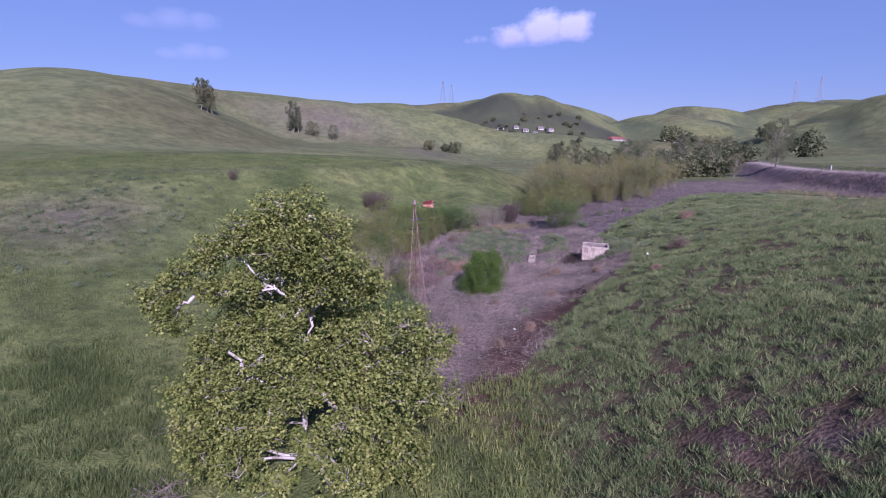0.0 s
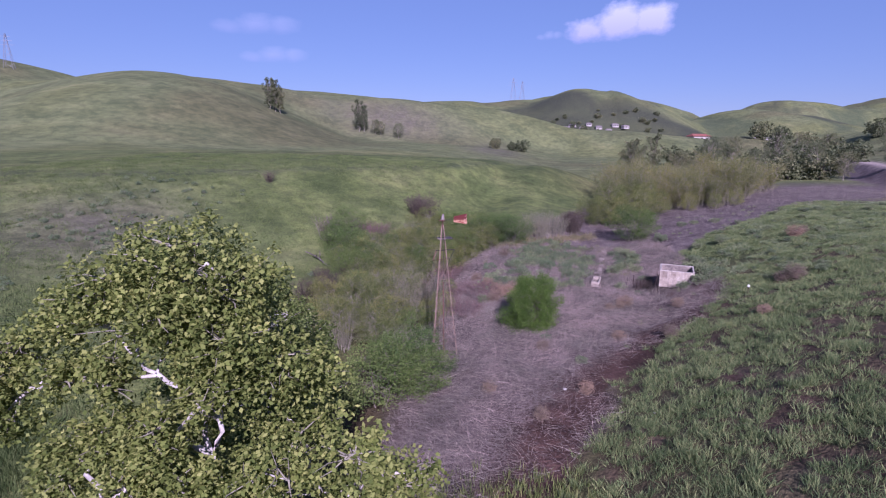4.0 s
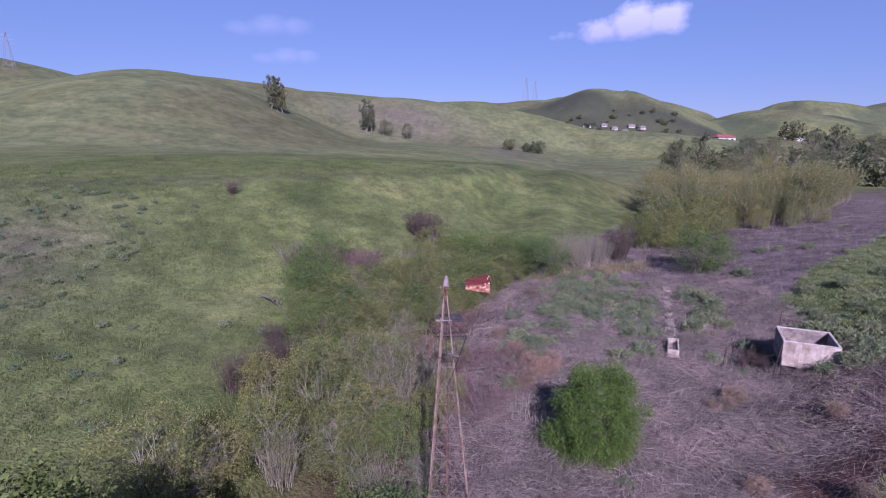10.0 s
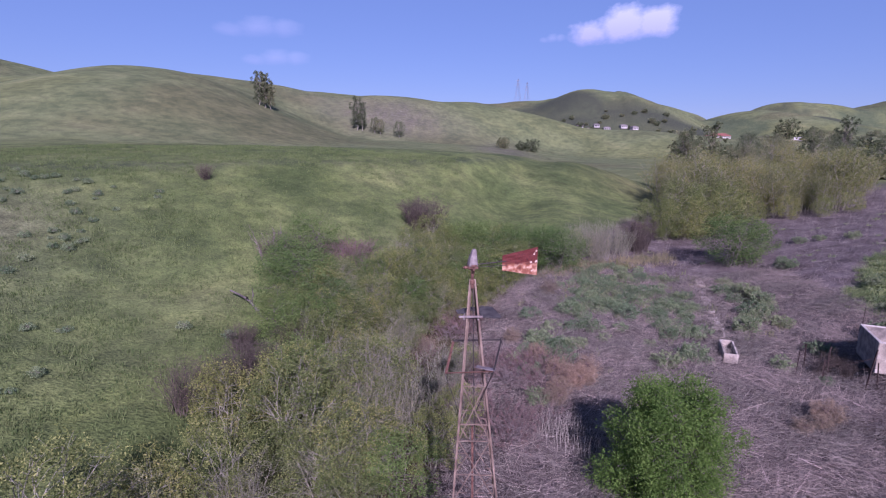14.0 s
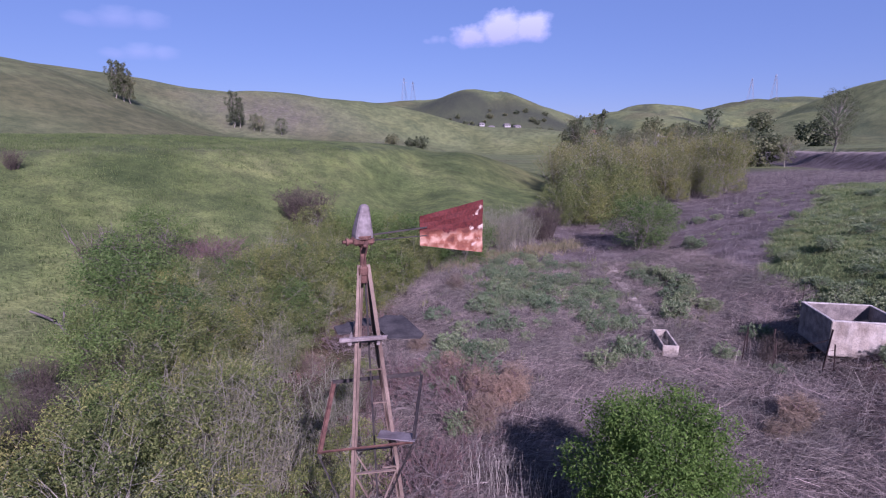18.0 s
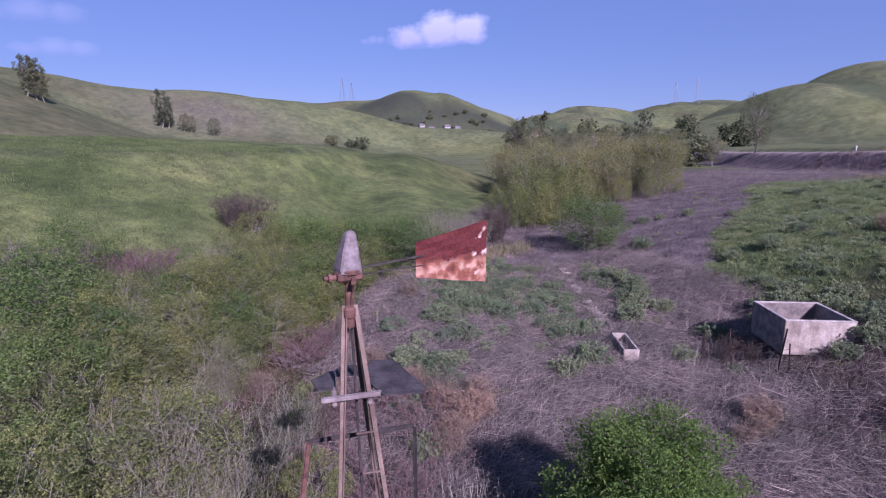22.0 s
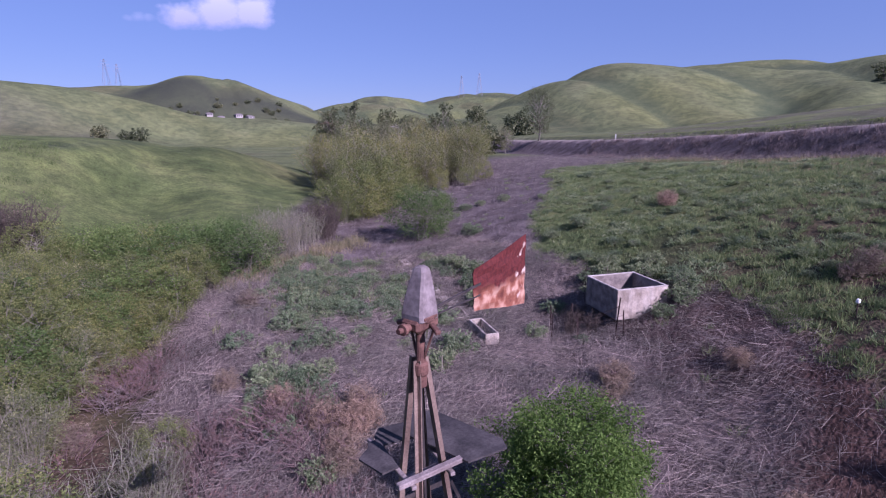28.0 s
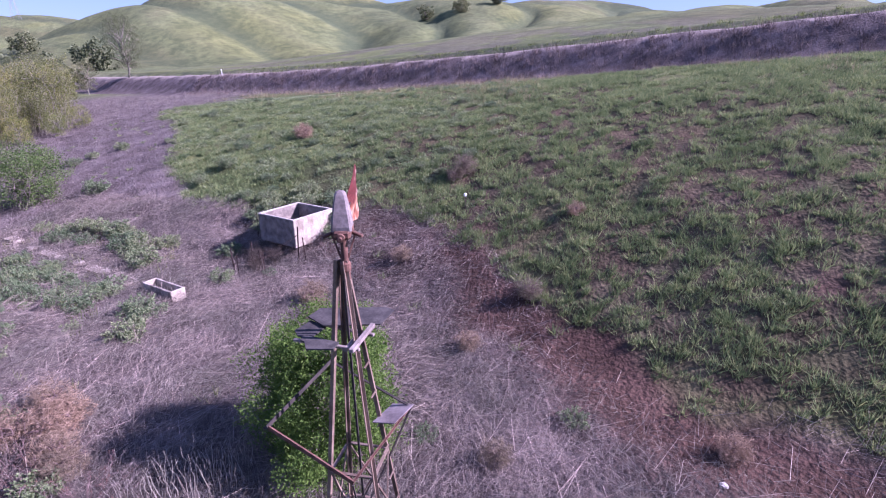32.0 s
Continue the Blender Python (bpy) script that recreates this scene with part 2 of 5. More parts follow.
def rough_material(name, dark, light, scale=3.0, rough=0.85, metal=0.0, fine=40.0, depth=0.01):
    """Two-scale mottled surface with relief."""
    m, n, l, b = material(name, rough, metal)
    big, small = noise_of(n, l, scale), noise_of(n, l, fine)
    c = ramp(n, l, big, [(0.32, dark), (0.68, light)])
    s = ramp(n, l, small, [(0.3, (0.72, 0.72, 0.72)), (0.7, (1.15, 1.15, 1.15))])
    l.new(mix(n, l, 1.0, c, s, "MULTIPLY"), b.inputs["Base Color"])
    bump(n, l, b, small, 0.6, depth)
    return m


def leaf_material(name, dark, mid, light, glow=0.35, patch=0.35):
    """Foliage that varies from leaf to leaf and in larger patches, and lets light through."""
    m, n, l, b = material(name, 0.7)
    b.inputs["Specular IOR Level"].default_value = 0.15
    geo = n.new("ShaderNodeNewGeometry")
    c = ramp(n, l, geo.outputs["Random Per Island"], [(0.0, dark), (0.5, mid), (1.0, light)])
    big = noise_of(n, l, patch, 2.0)
    s = ramp(n, l, big, [(0.35, (0.75, 0.78, 0.72)), (0.65, (1.15, 1.1, 1.05))])
    c = mix(n, l, 1.0, c, s, "MULTIPLY")
    info = n.new("ShaderNodeObjectInfo")
    v = ramp(n, l, info.outputs["Random"], [(0.0, (0.70, 0.76, 0.76)), (0.5, (0.98, 0.98, 0.94)), (1.0, (1.24, 1.14, 1.08))])
    c = mix(n, l, 1.0, c, v, "MULTIPLY")
    l.new(c, b.inputs["Base Color"])
    tr = n.new("ShaderNodeBsdfTranslucent")
    l.new(c, tr.inputs["Color"])
    sh = node(n, "ShaderNodeMixShader", Fac=glow)
    l.new(b.outputs["BSDF"], sh.inputs[1])
    l.new(tr.outputs["BSDF"], sh.inputs[2])
    l.new(sh.outputs["Shader"], n["Material Output"].inputs["Surface"])
    return m


def ground_material():
    m, n, l, b = material("hillside_ground", 0.95)

    def attr(name):
        a = n.new("ShaderNodeAttribute")
        a.attribute_name = name
        return a.outputs["Fac"]

    huge, big, mid, fine = noise_of(n, l, 0.011, 5.0), noise_of(n, l, 0.09, 6.0), noise_of(n, l, 0.7, 6.0), noise_of(n, l, 7.0, 5.0)
    green = ramp(n, l, big, [(0.3, GRASS_A), (0.5, GRASS_B), (0.72, GRASS_C)])
    tone = ramp(n, l, huge, [(0.38, (1.1, 1.05, 0.86)), (0.5, (0.95, 0.97, 0.9)), (0.62, (0.84, 0.76, 0.74))])
    green = mix(n, l, 0.8, green, tone, "MULTIPLY")
    patchy = ramp(n, l, mid, [(0.36, (0.68, 0.66, 0.7)), (0.62, (1.22, 1.2, 1.1))])
    green = mix(n, l, 0.6, green, patchy, "MULTIPLY")
    # far grass has its own tone, greyed by distance to include haze
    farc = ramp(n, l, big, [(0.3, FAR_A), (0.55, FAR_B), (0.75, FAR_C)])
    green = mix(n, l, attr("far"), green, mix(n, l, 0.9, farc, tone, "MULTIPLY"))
    wide = ramp(n, l, noise_of(n, l, 0.045, 6.0), [(0.38, (0.66, 0.70, 0.70)), (0.6, (1.16, 1.13, 1.08))])
    green = mix(n, l, 0.34, green, wide, "MULTIPLY")
    mottle = ramp(n, l, noise_of(n, l, 0.33, 7.0), [(0.38, (0.72, 0.74, 0.74)), (0.52, (1.0, 0.99, 0.97)), (0.66, (1.22, 1.16, 1.10))])
    green = mix(n, l, 0.75, green, mottle, "MULTIPLY")
    # tan crests, green gullies; their contrast also paints in the weak relief shading
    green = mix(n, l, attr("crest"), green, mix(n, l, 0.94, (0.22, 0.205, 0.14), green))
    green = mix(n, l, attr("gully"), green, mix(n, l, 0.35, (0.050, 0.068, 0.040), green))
    dry = ramp(n, l, mid, [(0.3, DRY_A), (0.55, DRY_B), (0.75, DRY_C)])
    soil = ramp(n, l, mid, [(0.3, SOIL_A), (0.7, SOIL_B)])
    # dark tone for real scrub and for shade painted into the ground colour
    scrub_shade = ramp(n, l, mid, [(0.35, (0.030, 0.036, 0.026)), (0.7, (0.065, 0.072, 0.048))])
    c = mix(n, l, attr("dry"), green, dry)
    c = mix(n, l, attr("soil"), c, soil)
    c = mix(n, l, attr("road"), c, ramp(n, l, mid, [(0.3, (0.24, 0.19, 0.17)), (0.7, (0.38, 0.32, 0.29))]))
    c = mix(n, l, attr("scrub_shade"), c, scrub_shade)
    speck = ramp(n, l, fine, [(0.3, (0.48, 0.48, 0.5)), (0.65, (1.35, 1.35, 1.3))])
    c = mix(n, l, 0.65, c, speck, "MULTIPLY")
    clot = ramp(n, l, noise_of(n, l, 2.3, 5.0), [(0.35, (0.72, 0.74, 0.72)), (0.6, (1.17, 1.16, 1.12))])
    c = mix(n, l, 0.55, c, clot, "MULTIPLY")
    l.new(c, b.inputs["Base Color"])
    b.inputs["Specular IOR Level"].default_value = 0.08
    add = node(n, "ShaderNodeMath")
    l.new(mid, add.inputs[0])
    l.new(fine, add.inputs[1])
    bump(n, l, b, add.outputs[0], 0.9, 0.14)
    return m


GRASS_A, GRASS_B, GRASS_C = (0.064, 0.089, 0.036), (0.096, 0.122, 0.050), (0.134, 0.152, 0.070)
# FAR: distant grass with some haze put into its base colour
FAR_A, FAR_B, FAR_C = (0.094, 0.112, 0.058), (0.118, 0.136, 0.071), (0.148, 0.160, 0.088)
DRY_A, DRY_B, DRY_C = (0.063, 0.049, 0.048), (0.112, 0.090, 0.088), (0.168, 0.140, 0.136)
SOIL_A, SOIL_B = (0.044, 0.026, 0.021), (0.090, 0.054, 0.044)
M_GROUND = ground_material()
M_BARK_WHITE = rough_material("sycamore_bark", (0.22, 0.19, 0.165), (0.52, 0.49, 0.46), 2.2, 0.85, fine=14)
M_BARK = rough_material("grey_bark", (0.10, 0.085, 0.075), (0.24, 0.20, 0.175), 3.0, 0.9)
M_TWIG = rough_material("pale_twig", (0.15, 0.14, 0.105), (0.29, 0.27, 0.21), 3.0, 0.9)
M_TWIG_MAUVE = rough_material("mauve_twig", (0.11, 0.080, 0.082), (0.23, 0.175, 0.175), 3.0, 0.9)
M_STALK = leaf_material("dead_stalk", (0.104, 0.085, 0.082), (0.198, 0.166, 0.160), (0.365, 0.32, 0.30), 0.1)
M_TUMBLE = leaf_material("dry_tuft", (0.16, 0.115, 0.088), (0.25, 0.185, 0.145), (0.35, 0.275, 0.22), 0.15)
M_GRASS = leaf_material("grass_blade", (0.065, 0.098, 0.034), (0.125, 0.170, 0.058), (0.25, 0.28, 0.12), 0.35)
M_FIELD = leaf_material("field_blade", (0.078, 0.124, 0.058), (0.172, 0.236, 0.104), (0.34, 0.37, 0.175), 0.34, 0.6)
M_HILLGRASS = leaf_material("hill_blade", (0.062, 0.096, 0.034), (0.110, 0.153, 0.056), (0.180, 0.212, 0.096), 0.3)
M_REED = rough_material("bleached_reed", (0.26, 0.23, 0.19), (0.44, 0.40, 0.34), 4.0, 0.9)
M_LUSH = leaf_material("lush_blade", (0.046, 0.080, 0.028), (0.088, 0.132, 0.048), (0.155, 0.195, 0.085), 0.34)
M_BARE = rough_material("bare_stem", (0.10, 0.078, 0.072), (0.24, 0.195, 0.18), 4.0, 0.9)
M_DUSKY = rough_material("dusky_twig", (0.046, 0.035, 0.029), (0.11, 0.086, 0.071), 3.0, 0.9)
M_RUSTTWIG = rough_material("russet_twig", (0.105, 0.068, 0.064), (0.22, 0.155, 0.146), 3.0, 0.9)
M_BANK = leaf_material("bank_brush", (0.062, 0.048, 0.047), (0.125, 0.100, 0.098), (0.24, 0.20, 0.195), 0.1)
M_GRASS_PALE = leaf_material("pale_grass", (0.13, 0.130, 0.072), (0.22, 0.205, 0.125), (0.33, 0.295, 0.20), 0.3)
M_MALLOW = leaf_material("mallow_leaf", (0.102, 0.148, 0.080), (0.185, 0.242, 0.135), (0.30, 0.35, 0.225), 0.36)
M_SAGE = leaf_material("sage_leaf", (0.120, 0.172, 0.092), (0.200, 0.268, 0.152), (0.31, 0.375, 0.24), 0.34)
M_SYC = leaf_material("sycamore_leaf", (0.086, 0.122, 0.032), (0.168, 0.215, 0.060), (0.30, 0.335, 0.120), 0.40, 0.8)
M_PEPPER = leaf_material("pepper_leaf", (0.062, 0.118, 0.026), (0.105, 0.185, 0.040), (0.17, 0.26, 0.068), 0.42, 1.2)
M_WILLOW = leaf_material("willow_leaf", (0.100, 0.125, 0.036), (0.170, 0.190, 0.062), (0.27, 0.27, 0.11), 0.35)
M_OLIVE = leaf_material("olive_leaf", (0.080, 0.108, 0.034), (0.170, 0.202, 0.068), (0.30, 0.315, 0.125), 0.38, 1.0)
M_SILVER = leaf_material("silver_leaf", (0.095, 0.122, 0.058), (0.185, 0.215, 0.110), (0.31, 0.33, 0.19), 0.36, 1.0)
M_GREEN = leaf_material("green_leaf", (0.058, 0.108, 0.030), (0.114, 0.182, 0.054), (0.20, 0.265, 0.098), 0.36)
M_DARK = leaf_material("dark_leaf", (0.085, 0.105, 0.055), (0.145, 0.168, 0.092), (0.23, 0.25, 0.15), 0.38)
M_GREYLEAF = leaf_material("grey_twiggy_leaf", (0.10, 0.112, 0.058), (0.165, 0.175, 0.095), (0.25, 0.25, 0.15), 0.25)
M_MAUVELEAF = leaf_material("mauve_seed_head", (0.062, 0.050, 0.041), (0.108, 0.088, 0.073), (0.175, 0.148, 0.124), 0.15)
M_RUSSET = leaf_material("russet_leaf", (0.13, 0.060, 0.052), (0.20, 0.105, 0.090), (0.28, 0.17, 0.14), 0.2)


# ---- mesh helpers ----
class Geo:
    """Collects vertices and faces as arrays and turns them into one mesh."""

    def __init__(self):
        self.v, self.q, self.t, self.n = [], [], [], 0

    def add(self, verts, quads=None, tris=None):
        if quads is not None and len(quads):
            self.q.append(np.asarray(quads) + self.n)
        if tris is not None and len(tris):
            self.t.append(np.asarray(tris) + self.n)
        self.v.append(np.asarray(verts, float))
        self.n += len(verts)

    def mesh(self, name, mat, flat=False):
        v = np.concatenate(self.v).astype(np.float32)
        q = np.concatenate(self.q) if self.q else np.zeros((0, 4), int)
        t = np.concatenate(self.t) if self.t else np.zeros((0, 3), int)
        me = bpy.data.meshes.new(name)
        me.vertices.add(len(v))
        me.vertices.foreach_set("co", v.ravel())
        me.loops.add(q.size + t.size)
        me.loops.foreach_set("vertex_index", np.r_[q.ravel(), t.ravel()].astype(np.int32))
        me.polygons.add(len(q) + len(t))
        me.polygons.foreach_set("loop_start", np.r_[np.arange(len(q)) * 4, len(q) * 4 + np.arange(len(t)) * 3].astype(np.int32))
        me.update(calc_edges=True)
        me.materials.append(mat)
        if not flat:
            me.shade_smooth()
        return me


def part(name, data, mat, parent, label=""):
    """Links a bmesh or a mesh as one object under a thing or a part."""
    if isinstance(data, bmesh.types.BMesh):
        me = bpy.data.meshes.new(name)
        data.to_mesh(me)
        data.free()
        me.materials.append(mat)
    else:
        me = data
    ob = new(name, me)
    ob.parent = parent
    return tagged(ob, label) if label else ob


def thing(name, at, label, category, group="", kind=""):
    ob = new(name)
    ob.empty_display_size = 0.2
    ob.matrix_world = at
    return tagged(ob, label, category, group, kind)


def box(size, m=None, bevel=0.0, bm=None):
    """A box with its own centre at the origin of m; bevelled edges."""
    own = bmesh.new()
    bmesh.ops.create_cube(own, size=1.0, matrix=Matrix.Diagonal((*size, 1)))
    if bevel:
        bmesh.ops.bevel(own, geom=own.edges[:], offset=bevel, segments=1, affect="EDGES")
    if m is not None:
        own.transform(m)
    if bm is None:
        return own
    me = bpy.data.meshes.new("tmp")
    own.to_mesh(me)
    own.free()
    bm.from_mesh(me)
    bpy.data.meshes.remove(me)
    return bm


def beam(p, q, w, d=None, bevel=0.0, bm=None):
    """A square bar from p to q."""
    p, q = Vector(p), Vector(q)
    m = Matrix.Translation((p + q) / 2) @ (q - p).to_track_quat("Z", "Y").to_matrix().to_4x4()
    return box((w, d or w, (q - p).length), m, bevel, bm)


def angle_iron(p, q, w, t, turn, bm=None):
    """An L-section bar from p to q; turn: degrees about its own length."""
    p, q = Vector(p), Vector(q)
    m = Matrix.Translation((p + q) / 2) @ (q - p).to_track_quat("Z", "Y").to_matrix().to_4x4() @ pose(0, 0, 0, 0, 0, turn)
    n = (q - p).length
    own = box((w, t, n), m @ Matrix.Translation((w / 2, t / 2, 0)), 0, bm)
    return box((t, w - t, n), m @ Matrix.Translation((t / 2, t + (w - t) / 2 + 0.001, 0)), 0, own)


def tube(geo, pts, radii, sides=5):
    pts, radii = np.asarray(pts, float), np.asarray(radii, float)
    d = np.gradient(pts, axis=0)
    d /= np.linalg.norm(d, axis=1, keepdims=True) + 1e-9
    ref = np.where(np.abs(d[:, 2:3]) > 0.9, [[1.0, 0, 0]], [[0, 0, 1.0]])
    a = np.cross(d, ref)
    a /= np.linalg.norm(a, axis=1, keepdims=True) + 1e-9
    b = np.cross(d, a)
    ang = np.linspace(0, 2 * np.pi, sides, endpoint=False)
    ring = a[:, None] * np.cos(ang)[None, :, None] + b[:, None] * np.sin(ang)[None, :, None]
    v = (pts[:, None] + ring * radii[:, None, None]).reshape(-1, 3)
    k, s = np.meshgrid(np.arange(len(pts) - 1), np.arange(sides), indexing="ij")
    s2 = (s + 1) % sides
    geo.add(v, np.stack([k * sides + s, k * sides + s2, (k + 1) * sides + s2, (k + 1) * sides + s], -1).reshape(-1, 4))


def leaves(geo, c, length, width, r, droop=0.0, lift=0.0, flat=0.0):
    """One folded quad a leaf round the centres c; flat: how much the blades face the sky."""
    n = len(c)
    d = r.normal(size=(n, 3))
    d[:, 2] = d[:, 2] * 0.7 - droop + lift
    d /= np.linalg.norm(d, axis=1, keepdims=True)
    s = np.cross(d, r.normal(size=(n, 3)) + [0, 0, flat])
    s /= np.linalg.norm(s, axis=1, keepdims=True)
    up = np.cross(s, d)
    ln = (length * r.uniform(0.6, 1.25, n))[:, None]
    wd = (width * r.uniform(0.7, 1.2, n))[:, None]
    a, b = c - d * ln * 0.5, c + d * ln * 0.5
    m1, m2 = c + s * wd * 0.5 + up * wd * 0.15, c - s * wd * 0.5 + up * wd * 0.15
    v = np.stack([a, m1, b, m2], 1).reshape(-1, 3)
    geo.add(v, np.arange(4 * n).reshape(-1, 4))


def make_plant(name, label, category, seed, h, rx, ry, lobes, lobe_r, leaf_n, length, width, trunk_r, bark, leaf, low=0.25, stems=1,
               twigs=6, droop=0.1, group="", lean=0.1, shell=0.45, squash=0.8, limb_sides=5, kind="", clumps=None, limbs=(), tight=0.16, flat=0.0, spray=9, twig_mat=None):
    """A tree or shrub: stems and limbs that reach into lobes of leaves, with gaps between them."""
    r = np.random.default_rng(seed)
    th = thing(name, Matrix.Identity(4), label, category, group, kind)
    zc, hz = h * (low + 1) / 2, h * (1 - low) / 2
    u = (np.arange(lobes) + r.uniform(0.1, 0.9, lobes)) / lobes
    zz = zc + hz * (2 * u - 1) * 0.92
    rad = np.sqrt(np.clip(1 - ((zz - zc) / (hz * 1.08)) ** 2, 0.05, 1)) * r.uniform(shell, 1.0, lobes)
    ang = np.arange(lobes) * 2.39996 + r.uniform(-0.5, 0.5, lobes)
    cen = np.stack([rx * rad * np.cos(ang), ry * rad * np.sin(ang), zz], 1)
    lr = lobe_r * r.uniform(0.7, 1.3, lobes)
    if clumps:
        own = np.repeat(np.array(clumps, float), 4, axis=0)
        lobes = len(own)
        o = r.normal(size=(lobes, 3))
        o /= np.linalg.norm(o, axis=1, keepdims=True)
        cen, lr = own[:, :3] + o * own[:, 3:] * 0.5 * [1, 1, 0.8], own[:, 3] * r.uniform(0.58, 0.92, lobes)
    wood, fine = Geo(), Geo()
    bases = [(0.0, 0.0, 0.0)] if stems == 1 else [(0.12 * rx * math.cos(k * 2.4), 0.12 * ry * math.sin(k * 2.4), 0.0) for k in range(stems)]
    tops = []
    for k, b in enumerate(bases if not limbs else ()):
        top = np.array([r.normal() * lean * rx + b[0] * 3, r.normal() * lean * ry + b[1] * 3, h * r.uniform(0.6, 0.8)])
        t = np.linspace(0, 1, 7)[:, None]
        pts = np.array(b) * (1 - t) + top * t + np.r_[np.zeros((1, 3)), r.normal(size=(6, 3)) * [0.02 * h, 0.02 * h, 0]]
        pts[0, 2] -= 0.15
        tr = trunk_r * (1 if stems == 1 else 0.6)
        tube(wood, pts, tr * np.linspace(1, 0.25, 7), 8 if stems == 1 else limb_sides)
        tops.append((pts, tr))
    bones = []
    for r0_, r1_, line in limbs:
        line = np.array(line, float) + [0, 0.7, 0]
        t = np.linspace(0, len(line) - 1, 5 * (len(line) - 1) + 1)
        line = np.stack([np.interp(t, np.arange(len(line)), line[:, k]) for k in range(3)], 1)
        line = line + np.r_[np.zeros((1, 3)), r.normal(size=(len(line) - 1, 3)) * 0.07]
        tube(wood, line, 0.46 * np.linspace(r0_, r1_, len(line)), 8)
        bones.append(line)
    bones = np.concatenate(bones) if bones else None
    hub = None
    for n, (c, q) in enumerate(zip(cen, lr)):
        pts, tr = tops[r.integers(len(tops))] if tops else (bones, trunk_r)
        goal = c if not clumps else np.array(clumps[n // 4][:3])
        t = np.linspace(0, 1, 5)[:, None]
        if not clumps or n % 4 == 0:
            k = int(np.clip(np.searchsorted(pts[:, 2], goal[2] * r.uniform(0.35, 0.7)), 1, 5))
            s = pts[k]
            if bones is not None:
                s = bones[np.argmin(np.linalg.norm(bones - goal, axis=1) + 1.2 * np.clip(bones[:, 2] - goal[2] + 0.4, 0, None))]
            sag = np.array([0, 0, 1]) * np.sin(t * np.pi) * 0.08 * np.linalg.norm(goal - s)
            limb = s * (1 - t) + goal * t + sag + np.r_[np.zeros((1, 3)), r.normal(size=(4, 3)) * (0.05 if not clumps else 0.16) * q]
            tube(wood, limb, max(tr * (0.42 if not clumps else 0.3), 0.012) * np.linspace(1, 0.25, 5), limb_sides)
            hub = limb
        if clumps:
            limb = hub[-1] * (1 - t) + c * t + np.r_[np.zeros((1, 3)), r.normal(size=(4, 3)) * 0.1 * q]
            tube(wood, limb, tr * 0.09 * np.linspace(1, 0.3, 5), 4)
        for _ in range(twigs):
            o = r.normal(size=3)
            o /= np.linalg.norm(o)
            tip = c + o * q * r.uniform(0.7, 1.15) * [1, 1, squash]
            mid = (limb[3] + tip) / 2 + r.normal(size=3) * 0.08 * q
            tube(fine, [limb[r.integers(2, 5)], mid, tip], [max(tr * 0.1, 0.007), max(tr * 0.06, 0.005), 0.003], 3)
    if stems == 1:
        part("trunk", wood.mesh("trunk", bark), bark, th)
    else:
        tagged(part("stem_clump", wood.mesh("stem_clump", bark), bark, th), kind="stuff")
    if twigs:
        tagged(part("branchwork", fine.mesh("branchwork", twig_mat or bark), twig_mat or bark, th), kind="stuff")
    if leaf_n:
        # sprays: leaves gather round a few hundred points rather than evenly
        sprays = max(12, leaf_n // spray)
        so, sw = r.normal(size=(sprays, 3)), r.choice(lobes, sprays, p=lr**2 / (lr**2).sum())
        so /= np.linalg.norm(so, axis=1, keepdims=True)
        sp = cen[sw] + so * (lr[sw] * r.uniform(0.45, 1.12, sprays))[:, None] * [1, 1, squash]
        if bones is not None:
            sp = sp[np.array([np.min(np.linalg.norm(bones - s, axis=1)) > 0.16 for s in sp])]
        pick = r.integers(0, len(sp), leaf_n)
        c = sp[pick] + r.normal(size=(leaf_n, 3)) * np.mean(lr) * tight
        c[:, 2] = np.maximum(c[:, 2], 0.04)
        g = Geo()
        leaves(g, c, length, width, r, droop, 0.0, flat)
        part("crown", g.mesh("crown", leaf, True), leaf, th)
    return th


